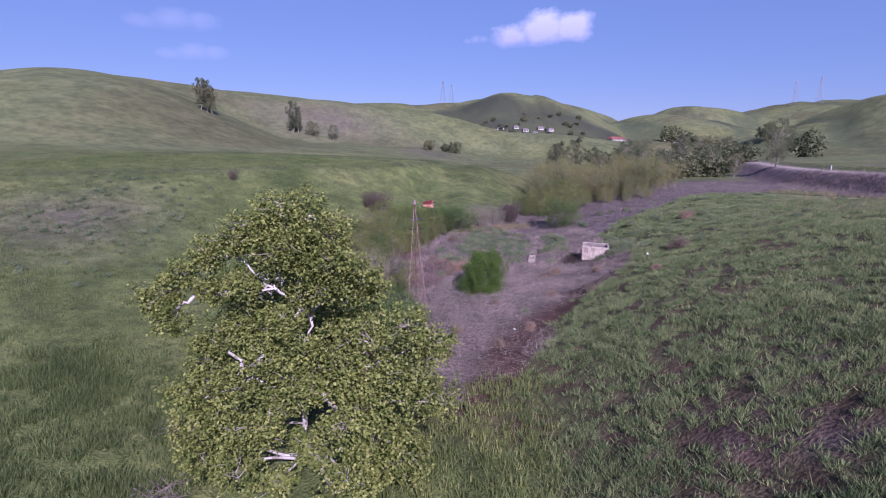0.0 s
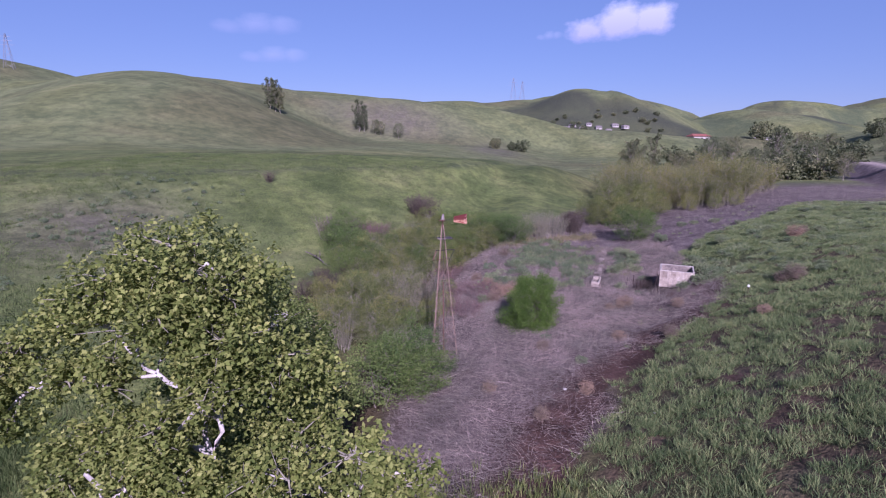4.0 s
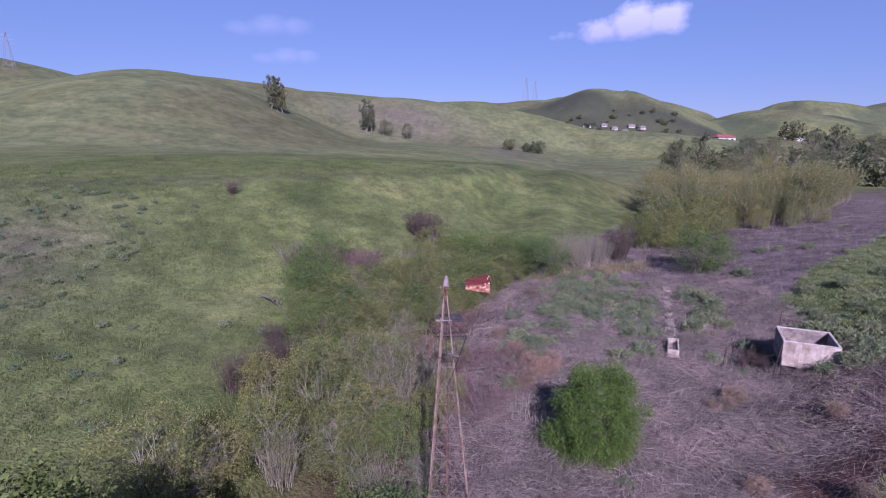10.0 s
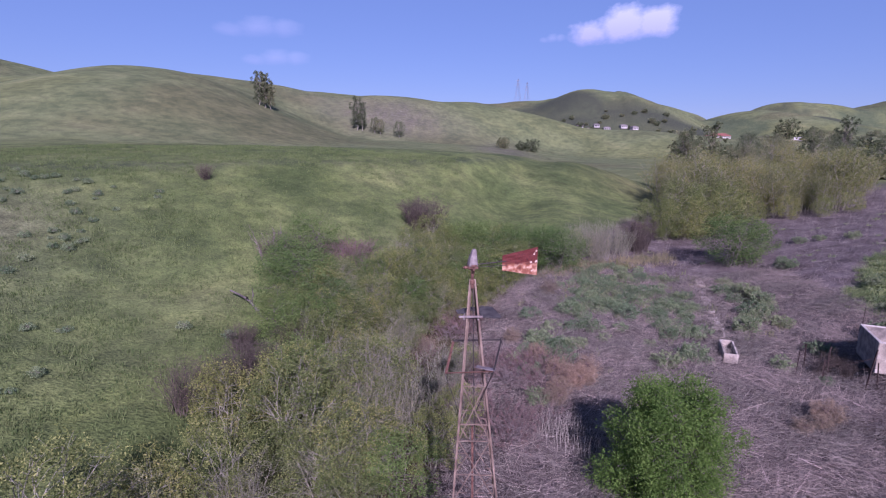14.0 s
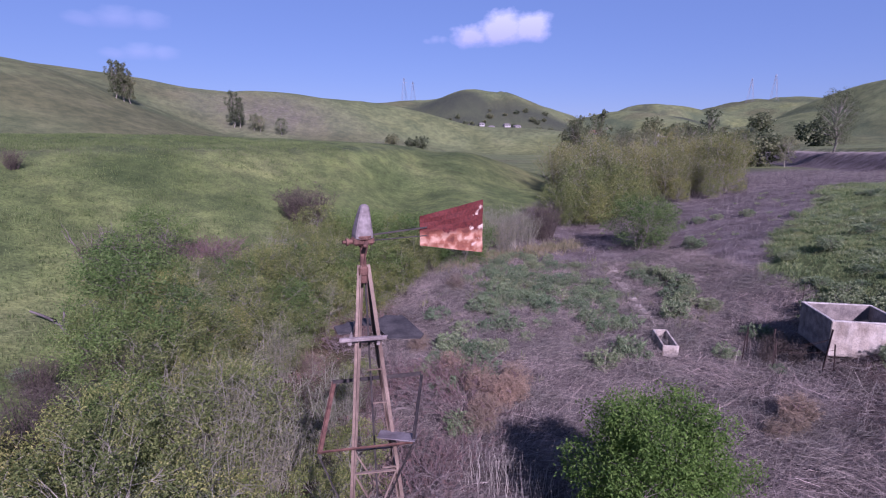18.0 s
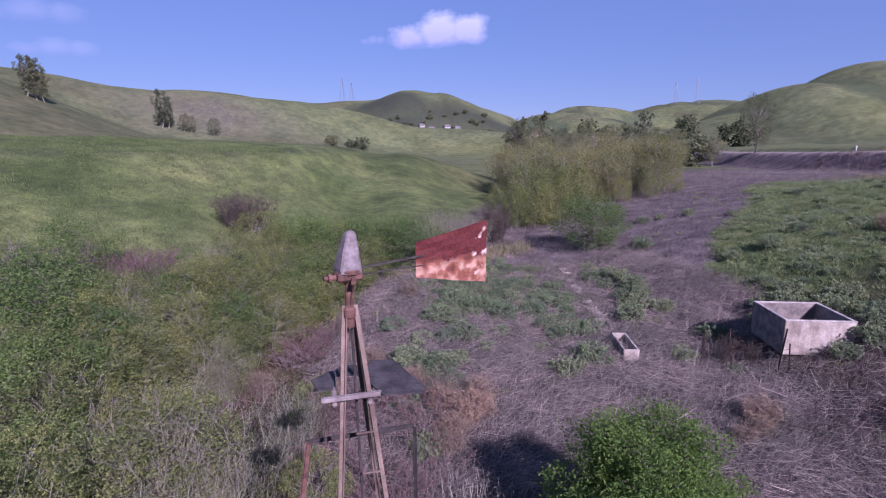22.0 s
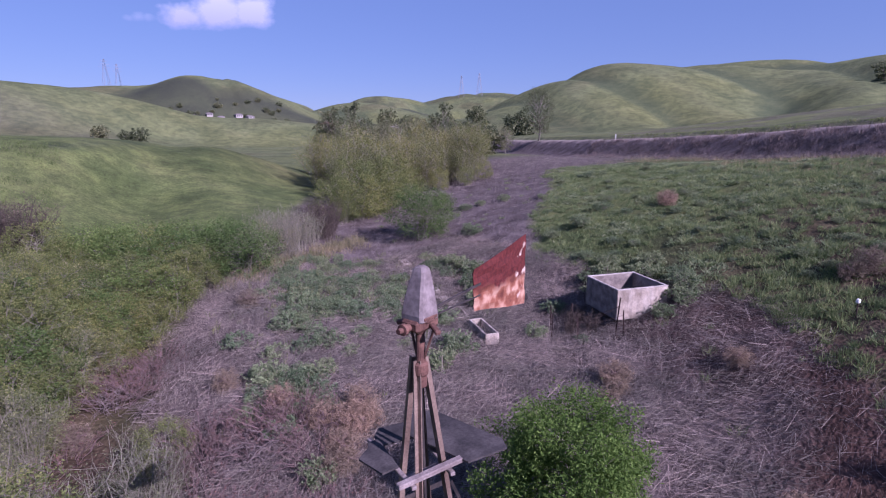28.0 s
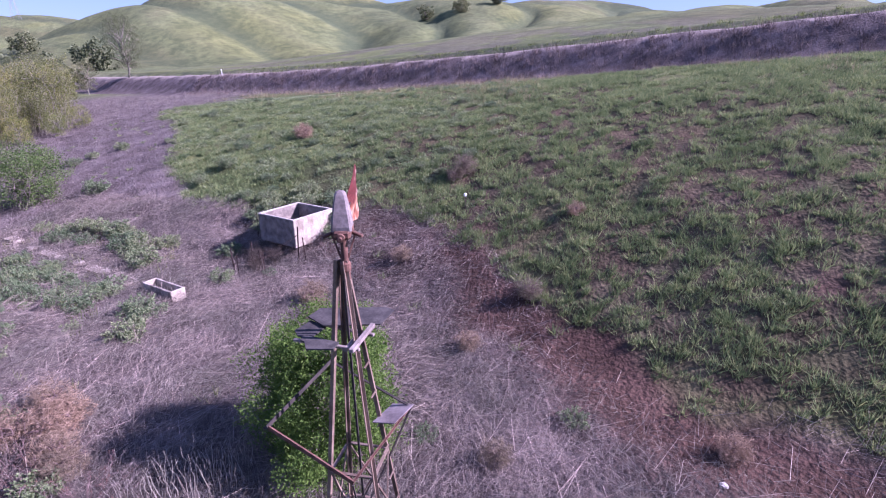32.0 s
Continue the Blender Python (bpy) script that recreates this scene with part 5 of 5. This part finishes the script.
far = [(-2.2, 322.5, 1.8), (3.0, 321.0, 1.5), (-12.0, 324.0, 1.3), (55.0, 150.0, 1.2), (60.0, 146.0, 1.0), (66.0, 152.0, 1.3), (72.0, 150.0, 1.1), (48.0, 142.0, 1.0), (343.7, 176.0, 1.8), (345.4, 153.5, 1.9), (368.7, 135.2, 1.9)]
for n in range(60):
    u = (n * 0.618034) % 1
    far.append((30 + 150 * u, 640 + 120 * r0.random() + 20 * u, r0.uniform(0.7, 1.6)))
for n in range(14):
    far.append((60 + 130 * r0.random(), 185 + 190 * r0.random(), r0.uniform(1.2, 2.2)))
scatter(bush, far, 9)

# weeds on the flat
mallow = make_plant("mallow_plant", "low broad-leafed green mallow clump in dead stalks", "weed", 61, 0.62, 0.68, 0.68, 28, 0.20, 2100, 0.068, 0.058, 0.010, M_TWIG, M_MALLOW, low=0.08, stems=4, twigs=0, group="mallow clumps", droop=-0.1, shell=0.3, squash=0.8, flat=0.8)
sage = make_plant("sage_plant", "pale grey-green leafy clump among dead stalks", "weed", 62, 0.66, 0.66, 0.66, 22, 0.20, 1700, 0.085, 0.038, 0.010, M_TWIG, M_SAGE, low=0.08, stems=4, twigs=0, group="sage clumps", shell=0.3, flat=0.6)
tuft = make_plant("tumbleweed", "round pale russet dry tumbleweed tuft", "weed", 63, 0.36, 0.21, 0.21, 18, 0.13, 3600, 0.08, 0.005, 0.01, M_RUSTTWIG, M_TUMBLE, low=0.0, stems=5, twigs=0, group="tumbleweeds", shell=0.5)


def weeds(n, seed, zone, box_):
    r = np.random.default_rng(seed)
    x, y = r.uniform(box_[0], box_[1], n * 12), r.uniform(box_[2], box_[3], n * 12)
    keep = np.nonzero(zone(x, y) > r.uniform(0.25, 1.0, n * 12))[0][:n]
    return [(float(x[k]), float(y[k]), float(r.uniform(0.4, 1.0))) for k in keep]


colony = [(x + r0.uniform(-0.5, 0.5), y + r0.uniform(-0.5, 0.5), r0.uniform(0.9, 1.5)) for x, y in ((13.9, 72.3), (14.3, 70.6), (14.5, 69.2), (13.9, 67.6), (13.3, 65.8), (13.3, 64.4), (12.4, 65.8), (12.0, 63.8), (12.6, 67.2), (13.2, 69.4), (13.2, 73.4), (12.9, 71.0))]
tankside = [(18.4, 63.1), (18.5, 61.6), (17.4, 60.6), (16.6, 60.8), (15.8, 60.2), (18.0, 58.6), (18.4, 57.0), (17.6, 56.2), (16.6, 55.4), (15.4, 55.5), (13.6, 60.4), (19.4, 59.4), (20.8, 63.2), (20.1, 67.9), (22.0, 67.3), (25.4, 68.5), (18.3, 75.0), (24.0, 82.0), (26.1, 81.2), (22.6, 82.4)]
single = [(6.0, 58.7), (7.5, 59.6), (2.8, 63.4), (0.9, 60.3), (1.0, 58.0), (1.6, 60.6), (-0.1, 61.6), (0.4, 59.4), (-0.4, 54.6), (7.0, 62.6)]
field = []
for n in range(120):
    x, y = r0.uniform(17, 46), r0.uniform(50, 84)
    if float(np.interp(y, YD, XD)) + r0.uniform(-0.8, 3.5) < x < float(np.interp(y, YR, XR)) - 12:
        field.append((x, y, r0.uniform(0.3, 0.8)))
scatter(mallow, colony + [(x, y, r0.uniform(0.8, 1.4)) for x, y in tankside] + [(x, y, r0.uniform(0.8, 1.25)) for x, y in single] + [(12.3, 57.2, 0.5), (4.3, 46.4, 0.6), (6.2, 42.7, 0.62)] + field + weeds(120, 71, weed_zone, (-4, 17, 54, 82)), 10)
scatter(sage, [(-0.6, 57.4, 0.9), (0.2, 58.6, 0.8), (1.2, 59.4, 1.0), (2.2, 61.4, 0.7), (1.8, 63.6, 0.9), (3.4, 62.0, 0.6), (4.6, 63.4, 0.8), (0.6, 63.8, 1.0), (-0.8, 60.6, 0.9), (5.8, 61.4, 0.6), (2.8, 64.8, 0.9), (-1.4, 59.2, 0.8), (7.4, 60.0, 1.1), (5.4, 65.7, 1.4), (3.1, 68.7, 1.4), (5.0, 66.4, 1.1), (-0.2, 61.8, 1.3), (11.2, 59.0, 0.9), (-0.6, 66.0, 1.2), (2.0, 66.4, 1.2)] + weeds(120, 72, weed_zone, (-4, 13, 54, 80)) + [(-30 - 15 * r0.random(), 54 + 20 * r0.random(), r0.uniform(0.35, 0.75)) for _ in range(90)] + [(-14 - 22 * r0.random(), 36 + 22 * r0.random(), r0.uniform(0.35, 0.75)) for _ in range(40)], 11)
scatter(tuft, [(10.2, 53.3, 1.5), (9.4, 53.0, 1.0), (21.0, 50.4, 1.6), (20.3, 50.8, 1.2), (27.4, 64.7, 1.7), (28.2, 65.2, 1.4), (11.7, 45.0, 1.2), (1.4, 56.4, 1.6), (0.6, 57.0, 1.4), (2.0, 57.2, 1.4), (-0.4, 58.2, 1.2), (0.4, 54.6, 1.3), (10.6, 53.9, 1.6), (1.5, 56.0, 1.6), (0.6, 55.3, 1.4), (-0.3, 59.0, 1.4), (0.8, 70.0, 1.5), (-6.8, 63.4, 1.6), (-7.4, 64.0, 1.4), (4.0, 44.4, 1.0), (-1.6, 62.5, 1.3), (13.8, 51.2, 1.2), (9.0, 46.6, 1.1), (6.0, 38.8, 1.1), (3.6, 36.0, 1.0), (16.4, 44.0, 1.0), (1.0, 38.6, 1.0)], 12)


# ---- grass and stalks ----
def blades(n_tuft, per, box_, weight, hgt, wid, spread, seed, lean=0.35):
    """Tufts of tapered blades where weight(x, y) is high."""
    r = np.random.default_rng(seed)
    x, y = r.uniform(box_[0], box_[1], n_tuft * 4), r.uniform(box_[2], box_[3], n_tuft * 4)
    keep = np.nonzero(weight(x, y) > r.uniform(0, 1, n_tuft * 4))[0][:n_tuft]
    x, y = x[keep], y[keep]
    size = r.uniform(0.6, 1.4, len(x))
    x, y, size = (np.repeat(v, per) for v in (x, y, size))
    n = len(x)
    a = r.uniform(0, 2 * np.pi, n)
    rad = np.abs(r.normal(0, spread, n)) * size
    bx, by = x + rad * np.cos(a), y + rad * np.sin(a)
    bz = ground_z(bx, by) - 0.02
    h = hgt * size * r.uniform(0.5, 1.2, n)
    out = h * np.abs(r.normal(0, lean, n))
    a2 = a + r.normal(0, 0.6, n)
    tip = np.stack([bx + out * np.cos(a2), by + out * np.sin(a2), bz + h], 1)
    b = np.stack([bx, by, bz], 1)
    w = wid * r.uniform(0.6, 1.4, n)
    t = r.uniform(0, 2 * np.pi, n)
    side = np.stack([np.cos(t), np.sin(t), 0 * t], 1) * w[:, None]
    g = Geo()
    g.add(np.stack([b - side, b + side, tip], 1).reshape(-1, 3), None, np.arange(3 * n).reshape(-1, 3))
    return g


def stuff(name, geo, mat, label, category):
    return tagged(new(name, geo.mesh(name, mat, True)), label, category, kind="stuff")


def slope_w(x, y):
    xf, xr = np.interp(y, YK, XF), np.interp(y, YR, XR)
    clump = 0.16 + 0.84 * smooth(0.40, 0.54, 0.72 * fnoise(x, y, 1.15, 51) + 0.28 * fnoise(x, y, 3.2, 57))
    return smooth(xf - 2, xf + 3, x + 6 * (fnoise(x, y, 3.0, 58) - 0.5)) * smooth(0, 14, y + 10 * (fnoise(x, y, 5.0, 56) - 0.5)) * (1 - smooth(xr - 12, xr - 9, x)) * (1 - 0.95 * bare_zone(x, y)) * (1 - 0.97 * smooth(0.75, 0.95, dry_zone(x, y))) * (0.03 + 0.97 * clump) * (1 - 0.5 * smooth(50, 60, y))


def pale_w(x, y):
    xr = np.interp(y, YR, XR)
    return slope_w(x, y) * smooth(0.42, 0.6, fnoise(x, y, 9.0, 53)) * smooth(xr - 27, xr - 19, x)


def hill_w(x, y):
    xc = creek_x(y)
    return (1 - smooth(xc - 5, xc - 2.5, x)) * (0.2 + 0.8 * smooth(0.4, 0.6, fnoise(x, y, 2.2, 54))) * (1 - 0.7 * dry_zone(x, y))


def flat_w(x, y):
    xf, xc = np.interp(y, YK, XF), creek_x(y)
    return smooth(xc + 3, xc + 5, x) * (1 - smooth(xf, xf + 1, x)) * (1 - smooth(30, 32.5, y)) + 0.35 * weed_zone(x, y)


stuff("slope_grass", blades(19000, 36, (2, 44, 2, 92), slope_w, 0.25, 0.0135, 0.12, 81, 0.85), M_FIELD, "clumped blue-green grass on the field slope", "grass")
def leafy_w(x, y):
    return smooth(0.5, 0.6, fnoise(x, y, 1.5, 59)) * smooth(47, 56, y) * (1 - dry_zone(x, y, True)) * smooth(-1.5, 4, x - np.interp(y, YD, XD) + 4 * (fnoise(x, y, 2.2, 60) - 0.5))


def fringe_w(x, y):
    return np.exp(-(((y - 76.2 - 0.62 * (x - 3.5)) / 0.9) ** 2)) * smooth(-1, 2, x) * (1 - smooth(11, 13, x))


stuff("field_weeds", blades(9000, 14, (16, 48, 46, 92), leafy_w, 0.13, 0.034, 0.16, 85, 1.5), M_MALLOW, "low leafy weeds on the field slope", "weeds")
stuff("dry_fringe", blades(800, 16, (-1, 13, 72, 86), fringe_w, 0.5, 0.014, 0.25, 86), M_GRASS_PALE, "pale dry grass fringe beside creek shrubs", "grass")
stuff("pale_grass", blades(2600, 14, (16, 56, 30, 92), pale_w, 0.42, 0.016, 0.22, 82), M_GRASS_PALE, "tall pale seeding grass on the field slope", "grass")
stuff("hill_grass", blades(30000, 8, (-62, -9, 18, 105), hill_w, 0.20, 0.020, 0.2, 83), M_HILLGRASS, "short green grass on the left hillside", "grass")
stuff("lush_grass", blades(9000, 16, (-30, -6, 4, 36), lambda x, y: hill_w(x, y) * (0.25 + 0.75 * smooth(0.42, 0.58, fnoise(x, y, 3.4, 63))) * smooth(-30, -23, x + 5 * fnoise(x, y, 5, 64) - 2) * smooth(4, 11, y + 5 * fnoise(x, y, 5, 64) - 2) * (1 - smooth(28, 36, y + 5 * fnoise(x, y, 5, 65) - 2)), 0.34, 0.017, 0.2, 89, 0.6), M_LUSH, "tall dark green grass on the near slope", "grass")
stuff("flat_grass", blades(3800, 12, (-6, 14, 8, 84), flat_w, 0.38, 0.020, 0.16, 84), M_GRASS, "green grass on the valley flat", "grass")


def stalks(n, box_, weight, seed, stand, span=(0.25, 0.9), wide=(0.0025, 0.0075)):
    """Thin dead stems, some standing, most fallen over one another."""
    r = np.random.default_rng(seed)
    x, y = r.uniform(box_[0], box_[1], n * 3), r.uniform(box_[2], box_[3], n * 3)
    keep = np.nonzero(weight(x, y) > r.uniform(0, 1, n * 3))[0][:n]
    x, y = x[keep], y[keep]
    n = len(x)
    ln = r.uniform(*span, n)
    up = r.random(n) < stand
    el = np.where(up, r.uniform(0.7, 1.45, n), r.uniform(0.0, 0.45, n))
    az = 2 * np.pi * (0.55 * fnoise(x, y, 2.5, 91) + 0.45 * r.random(n)) * 1.6
    d = np.stack([np.cos(az) * np.cos(el), np.sin(az) * np.cos(el), np.sin(el)], 1)
    b = np.stack([x, y, ground_z(x, y) + np.where(up, -0.02, r.uniform(0.0, 0.22, n))], 1)
    e = b + d * ln[:, None]
    e[:, 2] = np.maximum(e[:, 2], ground_z(e[:, 0], e[:, 1]) + 0.02)
    s = np.cross(d, r.normal(size=(n, 3)))
    s /= np.linalg.norm(s, axis=1, keepdims=True)
    s *= r.uniform(*wide, n)[:, None]
    g = Geo()
    g.add(np.stack([b - s, b + s, e + s * 0.5, e - s * 0.5], 1).reshape(-1, 3), np.arange(4 * n).reshape(-1, 4))
    return g


M_BLEACHED = leaf_material("bleached_stalk", (0.20, 0.165, 0.16), (0.30, 0.26, 0.25), (0.44, 0.395, 0.38), 0.05)


def near_dry(x, y):
    return dry_zone(x, y, True) * (1 - 0.85 * soil_zone(x, y)) * (1 - 0.6 * weed_zone(x, y))


stuff("dead_stalks", stalks(230000, (-5, 18, 28, 76), near_dry, 92, 0.22, (0.2, 0.75), (0.002, 0.0058)), M_STALK, "tangled dead mauve-grey mustard stalks on the flat", "dead stalks")
stuff("bleached_stalks", stalks(4200, (-4, 17, 30, 66), near_dry, 95, 0.12, (0.5, 1.3), (0.003, 0.0065)), M_BLEACHED, "long bleached fallen stems on the flat", "dead stalks")
stuff("dead_stalks", stalks(36000, (-2, 60, 66, 120), near_dry, 93, 0.5), M_STALK, "dead mauve-grey stalks along the valley floor", "dead stalks")
stuff("bank_stalks", stalks(30000, (30, 76, -6, 112), lambda x, y: dry_zone(x, y, True) * smooth(np.interp(y, YR, XR) - 14, np.interp(y, YR, XR) - 10, x), 94, 0.7), M_STALK, "dark dead stalks on the road bank", "dead stalks")

stuff("bank_brush", blades(5200, 12, (30, 80, -6, 116), lambda x, y: smooth(-11, -9, x - np.interp(y, YR, XR)) * (1 - smooth(-4.2, -3.7, x - np.interp(y, YR, XR))) * (0.3 + 0.7 * smooth(0.4, 0.6, fnoise(x, y, 1.6, 96))), 0.5, 0.02, 0.3, 87, 0.6), M_BANK, "dark dead brush covering the road bank", "brush")
stuff("verge_grass", blades(1800, 12, (40, 90, -6, 116), lambda x, y: smooth(2.0, 2.4, x - np.interp(y, YR, XR)) * (1 - smooth(4.4, 5.2, x - np.interp(y, YR, XR))), 0.3, 0.03, 0.25, 88, 0.6), M_GRASS, "dark green grass along the far road edge", "grass")

# ---- stones ----
M_STONE = rough_material("pale_stone", (0.34, 0.31, 0.28), (0.60, 0.57, 0.53), 6.0, 0.9)


def stone(seed):
    r = random.Random(seed)
    bm = bmesh.new()
    bmesh.ops.create_icosphere(bm, subdivisions=2, radius=1.0)
    for v in bm.verts:
        v.co *= 1 + 0.28 * noise.noise(v.co * 1.3 + Vector((seed, 0, 0)))
        v.co.z *= 0.62
    me = bpy.data.meshes.new("stone")
    bm.to_mesh(me)
    bm.free()
    me.materials.append(M_STONE)
    return tagged(new("stone", me), "small pale stone lying on the ground", "stone", "loose stones")


for seed in range(3):
    s0 = stone(seed + 1)
    rr = random.Random(seed + 40)
    for n in range(14):
        x, y = rr.uniform(0, 13), rr.uniform(34, 56)
        m = pose(x, y, gz(x, y) + 0.01, 0, 0, rr.uniform(0, 360)) @ Matrix.Scale(rr.uniform(0.04, 0.11), 4)
        if n == 0:
            s0.matrix_world = m
        else:
            copy_thing(s0, m)


# ---- far things: pylons and houses ----
M_PYLON = rough_material("pylon_steel", (0.20, 0.20, 0.23), (0.28, 0.28, 0.32), 0.2, 0.6, 0.3)


def pylon(x, y, h, turn):
    p = thing("pylon", pose(x, y, float(height(x, y)) + 0.5, 0, 0, turn), "tall grey lattice power pylon on a ridge", "pylon", "pylons")
    w = h * 0.11

    def at(k, z):
        s = w * (1 - z / h) + h * 0.012
        return Vector((s * (1 if k in (0, 1) else -1), s * (1 if k in (0, 3) else -1), z))

    t = h * 0.0065
    for k in range(4):
        part("leg", beam(at(k, -3), at(k, h), t), M_PYLON, p)
    for i in range(6):
        for k in range(4):
            part("brace", beam(at(k, h * i / 6), at((k + 1) % 4, h * (i + 1) / 6), t * 0.6), M_PYLON, p)
    for z, a in ((0.68, 0.22), (0.8, 0.17), (0.92, 0.12)):
        part("cross_arm", beam((-h * a, 0, h * z), (h * a, 0, h * z), t), M_PYLON, p)


for x, y, h, turn in ((-12.6, 939, 34, 20), (2.0, 975, 32, 20), (-338, 343, 22, 30), (880, 1432, 60, 40), (915, 1390, 62, 40)):
    pylon(x, y, h, turn)

M_PLASTER = rough_material("house_plaster", (0.30, 0.27, 0.25), (0.46, 0.43, 0.40), 0.3, 0.9)
M_ROOF = rough_material("grey_roof", (0.12, 0.10, 0.10), (0.24, 0.21, 0.20), 0.5, 0.9)
M_ROOFRED = rough_material("red_roof", (0.18, 0.065, 0.05), (0.26, 0.10, 0.08), 0.5, 0.9)
M_GLASS = rough_material("dark_window", (0.02, 0.025, 0.03), (0.05, 0.055, 0.06), 1.0, 0.2)


def house(x, y, w, d, h, turn, roof, label):
    p = thing("house", pose(x, y, float(ground_z(x, y)) - 0.6, 0, 0, turn), label, "house", "distant village")
    part("wall", box((w, d, h + 0.6), Matrix.Translation((0, 0, (h + 0.6) / 2)), 0.05), M_PLASTER, p)
    bm = bmesh.new()
    e, z, r = 0.6, h + 0.604, h * 0.5
    v = [bm.verts.new(c) for c in ((-w / 2 - e, -d / 2 - e, z), (w / 2 + e, -d / 2 - e, z), (w / 2 + e, d / 2 + e, z), (-w / 2 - e, d / 2 + e, z), (-w / 2 + 1, 0, z + r), (w / 2 - 1, 0, z + r))]
    for f in ((0, 1, 5, 4), (1, 2, 5), (2, 3, 4, 5), (3, 0, 4), (3, 2, 1, 0)):
        bm.faces.new([v[k] for k in f])
    part("roof", bm, roof, p)
    for k in range(3):
        part("window", box((1.4, 0.12, 1.3), Matrix.Translation((-w * 0.3 + k * w * 0.3, -d / 2 - 0.02, 0.6 + h * 0.55))), M_GLASS, p)


for n in range(26):
    u, v = (n * 0.618034) % 1, n / 26
    house(42 + 84 * u + 8 * v, 668 + 66 * v, 6 + 4 * r0.random(), 6, 2.4 + 0.8 * r0.random(), r0.uniform(-40, 40), M_ROOF, "small pale distant house with a grey roof")
house(122.8, 408.0, 12, 9, 3.6, 15, M_ROOFRED, "distant house with a bright red roof")
house(168.0, 412.0, 18, 8, 4.0, -8, M_PLASTER, "distant long white building among trees")

# ---- clouds ----
def cloud_material(name, top, fall, scale):
    m = bpy.data.materials.new(name)
    m.use_nodes = True
    n, l = m.node_tree.nodes, m.node_tree.links
    n.remove(n["Principled BSDF"])
    tc = n.new("ShaderNodeTexCoord")
    nz = node(n, "ShaderNodeTexNoise", Scale=scale, Detail=7.0, Roughness=0.62)
    l.new(tc.outputs["Object"], nz.inputs["Vector"])
    a = n.new("ShaderNodeAttribute")
    a.attribute_name = "body"
    sub = node(n, "ShaderNodeMath")
    sub.operation = "MULTIPLY_ADD"
    l.new(nz.outputs["Fac"], sub.inputs[0])
    sub.inputs[1].default_value = 0.85
    l.new(a.outputs["Fac"], sub.inputs[2])
    mr = node(n, "ShaderNodeMapRange", From_Min=0.80, From_Max=0.80 + fall, To_Max=top)
    l.new(sub.outputs[0], mr.inputs["Value"])
    em, tr, sh = n.new("ShaderNodeEmission"), n.new("ShaderNodeBsdfTransparent"), n.new("ShaderNodeMixShader")
    sep = n.new("ShaderNodeSeparateXYZ")
    l.new(tc.outputs["Object"], sep.inputs[0])
    shade = node(n, "ShaderNodeMapRange", From_Min=-0.55, From_Max=0.35)
    l.new(sep.outputs["Z"], shade.inputs["Value"])
    col = mix(n, l, shade.outputs[0], (0.25, 0.27, 0.40), (0.43, 0.46, 0.54))
    l.new(col, em.inputs["Color"])
    l.new(mr.outputs[0], sh.inputs["Fac"])
    l.new(tr.outputs[0], sh.inputs[1])
    l.new(em.outputs[0], sh.inputs[2])
    l.new(sh.outputs[0], n["Material Output"].inputs["Surface"])
    return m


def cloud(az, el, w, h, mat, label):
    """A soft cloud on a far sheet; its body thins out towards an uneven edge."""
    dist = 4200
    a, e = radians(az), radians(el)
    c = Vector((0, 40, 15)) + dist * Vector((math.sin(a) * math.cos(e), math.cos(a) * math.cos(e), math.sin(e)))
    n = 40
    u, v = np.meshgrid(np.linspace(-1, 1, n), np.linspace(-1, 1, n), indexing="ij")
    x, z = u.ravel(), v.ravel()
    i, j = np.meshgrid(np.arange(n - 1), np.arange(n - 1), indexing="ij")
    g = Geo()
    g.add(np.stack([x, 0.15 * (x * x + z * z), z], 1), np.stack([i * n + j, (i + 1) * n + j, (i + 1) * n + j + 1, i * n + j + 1], -1).reshape(-1, 4))
    me = g.mesh("cloud", mat)
    lump = np.maximum(np.exp(-(((x - 0.02) / 0.40) ** 2 + ((z + 0.05) / 0.42) ** 2)), 0.95 * np.exp(-(((x - 0.40) / 0.34) ** 2 + ((z + 0.05) / 0.38) ** 2)))
    lump = np.maximum(lump, 0.9 * np.exp(-(((x + 0.45) / 0.32) ** 2 + ((z + 0.22) / 0.3) ** 2)))
    body = lump * smooth(-0.72, -0.38, z) * (1 - smooth(0.8, 1.0, np.hypot(x, z)))
    at = me.attributes.new("body", "FLOAT", "POINT")
    at.data.foreach_set("value", body.astype(np.float32))
    ob = tagged(new("cloud", me), label, "cloud", kind="structure")
    ob.matrix_world = Matrix.Translation(c) @ pose(0, 0, 0, 0, 0, -az) @ pose(0, 0, 0, el, 0, 0) @ Matrix.Diagonal((w, w, h, 1))
    ob.visible_shadow = False


M_CLOUD, M_WISP = cloud_material("cumulus", 0.95, 0.42, 3.2), cloud_material("thin_cloud", 0.3, 0.8, 2.2)
cloud(9.2, 11.5, 520, 330, M_CLOUD, "single white cumulus cloud in blue sky")
for az, el, w, h in ((-26.5, 10.9, 420, 190), (-25.0, 8.2, 330, 150), (-36.5, 13.0, 200, 110), (2.5, 10.3, 130, 80), (-48, 15.5, 560, 230), (-34, 16.5, 180, 110)):
    cloud(az, el, w, h, M_WISP, "faint thin violet-white cloud")
